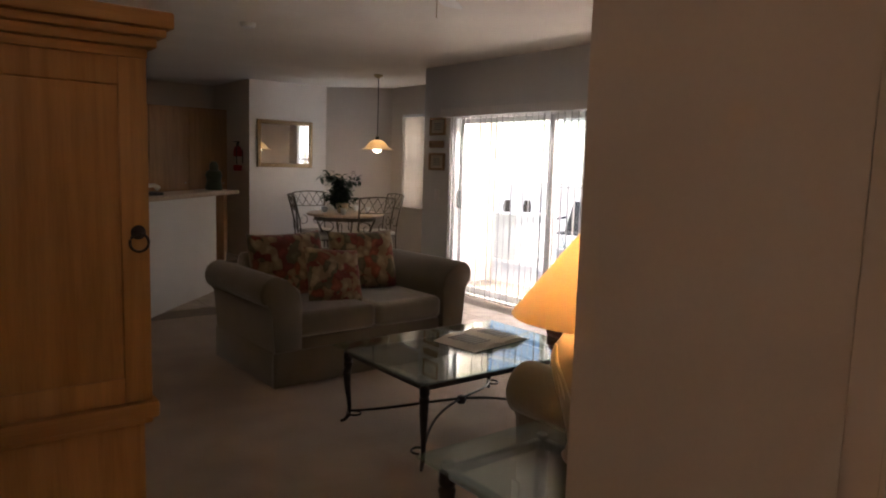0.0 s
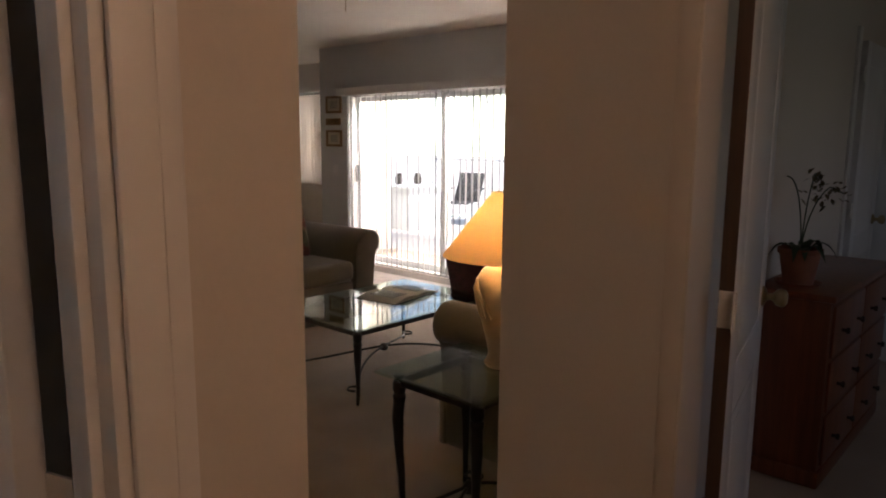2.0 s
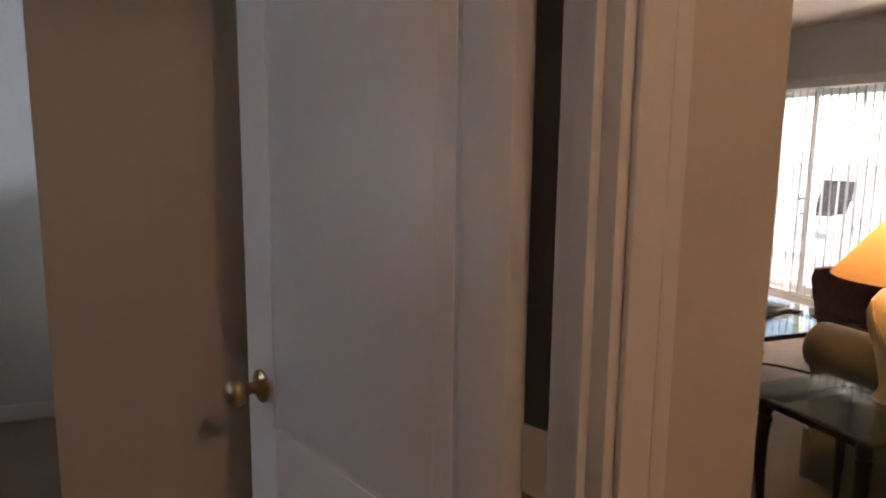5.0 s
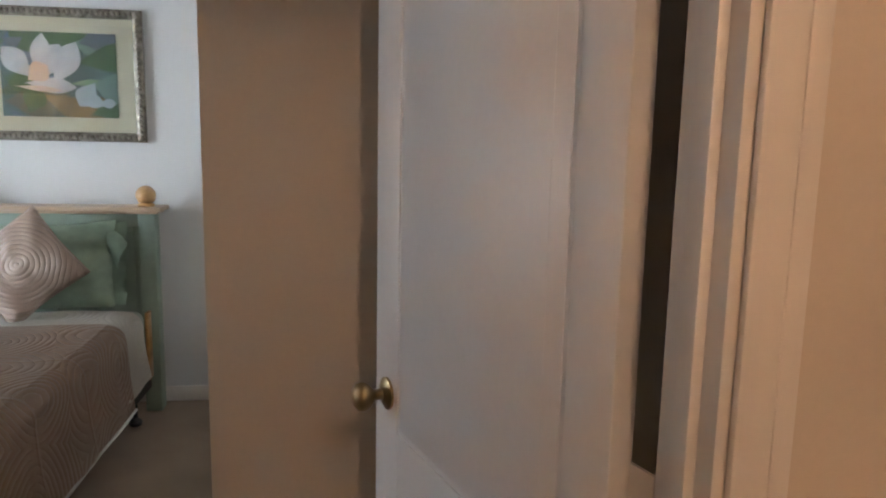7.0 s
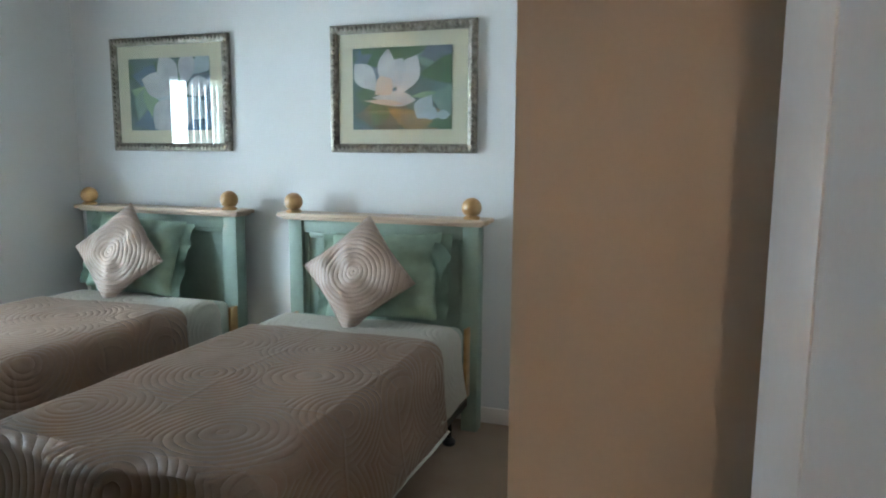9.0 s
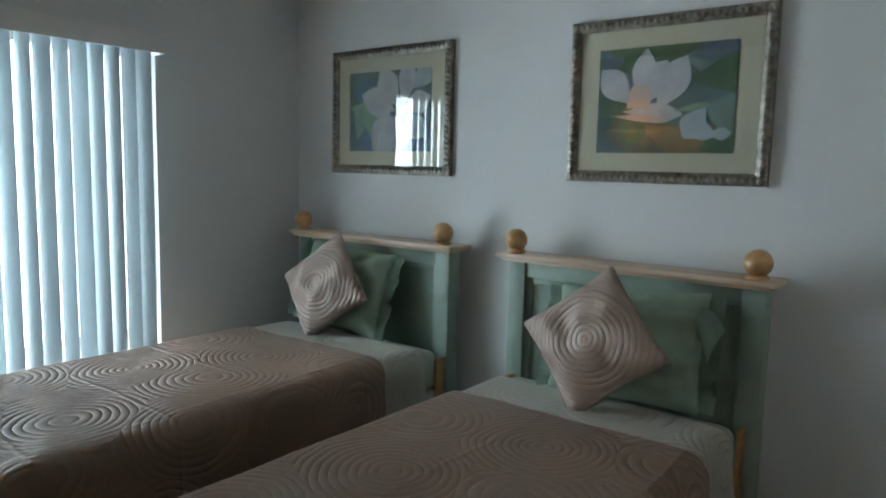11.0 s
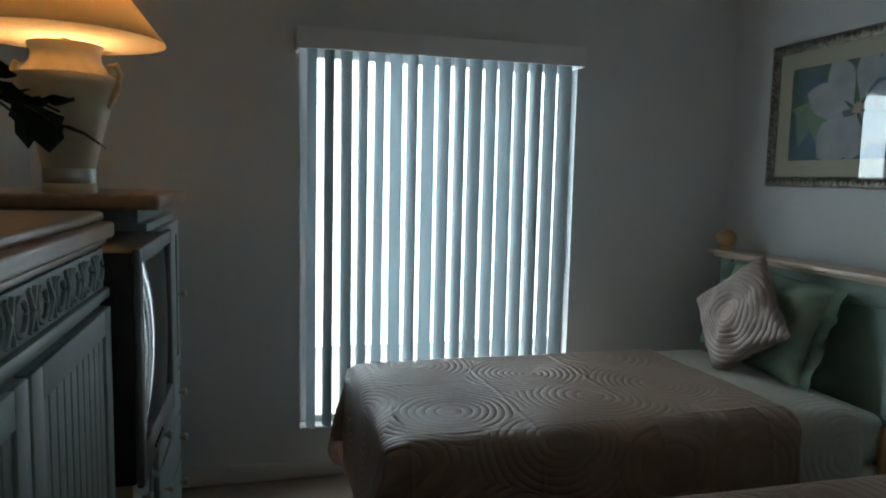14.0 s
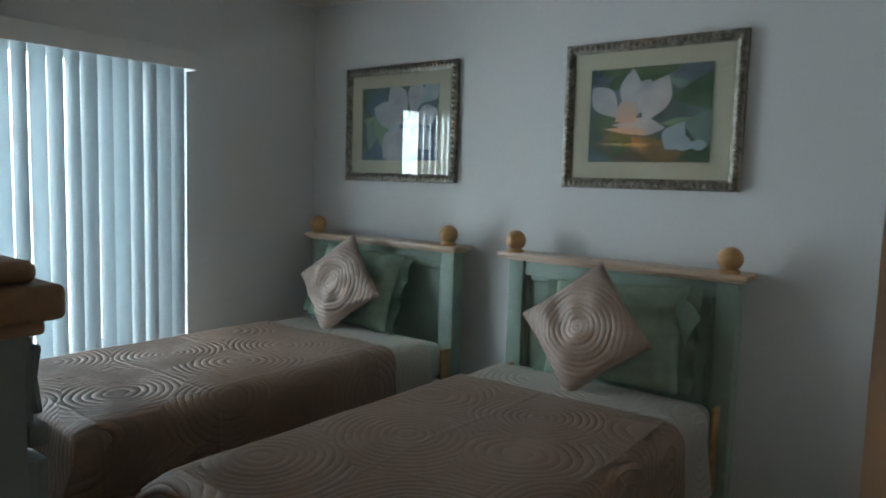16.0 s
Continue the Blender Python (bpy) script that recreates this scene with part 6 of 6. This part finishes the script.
ph = thing("telephone", "black and white telephone on the breakfast bar", "telephone", pose(2.02, 7.25, 1.075, 0, 0, 30))
part("base", cube(-0.09, -0.08, 0, 0.09, 0.08, 0.03, bevel=0.01), BLACK, ph)
part("handset", tube([(-0.1, 0, 0.06), (-0.06, 0, 0.085), (0.06, 0, 0.085), (0.1, 0, 0.06)], [0.028, 0.018, 0.018, 0.028], 10), WHITE, ph, smooth=70)
vs = thing("statuette", "small dark topiary-shaped ornament on the breakfast bar", "ornament", pose(2.97, 8.30, 1.075))
bm = lathe([(0.0, 0.0), (0.085, 0.0), (0.09, 0.03), (0.075, 0.10), (0.09, 0.16), (0.075, 0.2), (0.045, 0.22), (0.05, 0.26), (0.035, 0.30), (0.0, 0.31)], 22)
part("figure", bm, LEAF, vs)


def pantry():
    ob = thing("pantry_cabinet", "tall oak pantry cabinets in the kitchen", "cabinet")
    part("body", cube(1.9, 11.02, 0.0, 4.14, 11.59, 2.13), KITCH, ob)
    for k in range(4):
        x = 1.93 + k * 0.55
        d = part("cabinet_door", cube(x, 11.0, 0.1, x + 0.53, 11.018, 2.1, bevel=0.004), KITCH, ob)
        part("door_panel", cube(x + 0.07, 10.996, 0.2, x + 0.46, 11.0, 2.0, bevel=0.002), KITCH, d)
        part("knob", lathe([(0.0, 0.0), (0.012, -0.01), (0.012, -0.02), (0.0, -0.025)], 10, axis="y", at=(x + 0.49, 11.0, 1.05)), NICKEL, d)


pantry()
fe = thing("fire_extinguisher", "red fire extinguisher hung on the wall", "fire extinguisher", pose(4.08, 10.45, 1.25))
part("cylinder", lathe([(0.0, 0.0), (0.055, 0.0), (0.06, 0.01), (0.06, 0.28), (0.045, 0.33), (0.02, 0.35), (0.0, 0.355)], 22), RED, fe)
part("valve", lathe([(0.0, 0.35), (0.02, 0.35), (0.02, 0.40), (0.0, 0.405)], 12), BLACK, fe)
part("lever", cube(-0.07, -0.012, 0.40, 0.03, 0.012, 0.415, bevel=0.003), BLACK, fe)
part("hose", tube([(0.0, -0.02, 0.37), (-0.04, -0.06, 0.33), (-0.05, -0.075, 0.2), (-0.04, -0.07, 0.08)], 0.008, 8), BLACK, fe)
part("instruction_label", lathe([(0.0605, 0.08), (0.0608, 0.081), (0.0608, 0.2), (0.0605, 0.201)], 22), PAPER, fe)
part("bracket", cube(0.055, -0.02, 0.1, 0.07, 0.02, 0.3, bevel=0.002), BLACK, fe)
sd = thing("smoke_detector", "round white smoke detector on the ceiling", "smoke detector", pose(2.58, 6.40, 2.519))
part("cover", lathe([(0.0, -0.035), (0.05, -0.035), (0.062, -0.02), (0.068, 0.0), (0.0, 0.0)], 26), WHITE, sd)


# ---------------------------------------------------------------- patio outside

def screen_cage():
    ob = thing("pool_enclosure", "aluminium pool screen enclosure posts and beams", "enclosure", kind="structure")
    for y in (5.1, 7.5, 9.9, 12.3, 14.4):
        part("post", cube(14.57, y - 0.035, -0.03, 14.64, y + 0.035, 2.75), ALU, ob)
        part("beam", tube([(7.3, y, 2.5), (11.0, y, 3.6), (14.6, y, 2.75)], 0.035, 6), ALU, ob)
        part("brace", tube([(14.6, y, 2.35), (14.2, y, 2.87)], 0.022, 6), ALU, ob)
    for z in (0.9, 2.7):
        part("rail", cube(14.58, 5.1, z, 14.63, 14.4, z + 0.06), ALU, ob)


screen_cage()
roof = cube(5.29, 0.5, 2.43, 7.3, 7.28, 2.52, bevel=0)
box(roof, 7.16, 0.5, 2.10, 7.3, 7.28, 2.43)
solid("patio_roof", roof, WALL, "roof and fascia of the covered patio", "roof")
solid("pool_water", cube(9.9, 4.6, -0.03, 13.6, 9.6, -0.015, bevel=0), WATER, "turquoise swimming pool water", "pool")


def lounge(m):
    ob = thing("patio_chair", "dark sling patio chair", "chair", m, "patio chairs")
    part("sling", tube([(0, -0.25, 0.36), (0, 0.2, 0.34), (0, 0.48, 0.85)], 0.02, 6), DARKC, ob)
    bm = bmesh.new()
    box(bm, -0.25, -0.25, 0.35, 0.25, 0.2, 0.37, bevel=0.004)
    part("seat", bm, DARKC, ob)
    part("backrest", moved(cube(-0.25, 0, 0, 0.25, 0.02, 0.58), Matrix.Translation((0, 0.2, 0.36)) @ pose(0, 0, 0, -28, 0, 0)), DARKC, ob)
    for s in (-1, 1):
        part("frame", tube([(s * 0.27, -0.28, -0.03), (s * 0.27, -0.25, 0.36), (s * 0.27, 0.2, 0.36), (s * 0.27, 0.5, 0.92)], 0.014, 6), ALU, ob)
        part("leg", tube([(s * 0.27, 0.1, 0.36), (s * 0.27, 0.3, -0.03)], 0.014, 6), ALU, ob)
        part("armrest", tube([(s * 0.29, -0.2, 0.58), (s * 0.29, 0.32, 0.6)], 0.018, 6), DARKC, ob)
    return ob


c0 = lounge(pose(9.1, 8.55, 0, 0, 0, -75))
copy_thing(c0, pose(7.95, 9.9, 0, 0, 0, 150))
copy_thing(c0, pose(9.7, 7.2, 0, 0, 0, -60))


def patio_table():
    ob = thing("patio_table", "white resin patio cabinet table with items on top", "table", pose(8.1, 8.85, -0.03))
    part("body", cube(-0.35, -0.35, 0, 0.35, 0.35, 0.70, bevel=0.02), WHITE, ob)
    part("top", cube(-0.42, -0.42, 0.70, 0.42, 0.42, 0.74, bevel=0.01), WHITE, ob)
    for k, (dx, dy) in enumerate(((-0.15, 0.1), (0.15, -0.05))):
        v = thing("candle_jar", "dark jar on the patio table", "jar", pose(8.1 + dx, 8.85 + dy, 0.71), "jars on the patio table")
        part("jar", lathe([(0.0, 0.0), (0.06, 0.0), (0.07, 0.1), (0.05, 0.16), (0.05, 0.19), (0.0, 0.19)], 16), IRON, v)


patio_table()


def patio_plant():
    ob = thing("patio_plant", "leafy potted plant on a stand on the patio", "plant", pose(8.35, 9.9, -0.03))
    part("stand", lathe([(0.0, 0.0), (0.15, 0.0), (0.06, 0.1), (0.05, 0.62), (0.13, 0.68), (0.0, 0.68)], 18), IRON, ob)
    part("pot", lathe([(0.0, 0.68), (0.09, 0.68), (0.14, 0.9), (0.12, 0.9), (0.0, 0.86)], 20), TERRA, ob)
    rnd = random.Random(5)
    bm = bmesh.new()
    for k in range(70):
        leaf_shape(bm, (rnd.uniform(-0.05, 0.05), rnd.uniform(-0.05, 0.05), 0.88 + rnd.uniform(0, 0.15)), rnd.uniform(0.12, 0.28), 0.05, rnd.uniform(0, 360), rnd.uniform(15, 80), 0.4, 4)
    bmesh.ops.solidify(bm, geom=bm.faces[:], thickness=0.001)
    part("foliage", bm, LEAF_L, ob, smooth=None)


patio_plant()


# ---------------------------------------------------------------- floor tiles
rnd = random.Random(11)
side, gap = 0.33, 0.007
tile_me = []
for k in range(4):
    b = bmesh.new()
    box(b, 0, 0, 0, side - gap, side - gap, 0.007, bevel=0.0025, seg=1)
    tile_me.append(mesh_of("tile", b, TILE, None))
count = 0
for i in range(30):
    for j in range(30):
        x, y = 0.25 + i * side, 3.32 + j * side
        if y + side > 10.2 or x + side > 6.06 or (y < 6.98 and (x < 3.95 or x + side > 5.13)) or (y > 6.9 and (x < 1.6 or (x + side > 5.13 and y < 7.45))):
            continue
        if count >= 300:
            continue
        count += 1
        t = new("tile", tile_me[count % 4])
        t.parent = TILE_FLOOR
        t.location = (x, y, rnd.uniform(0, 0.0008))
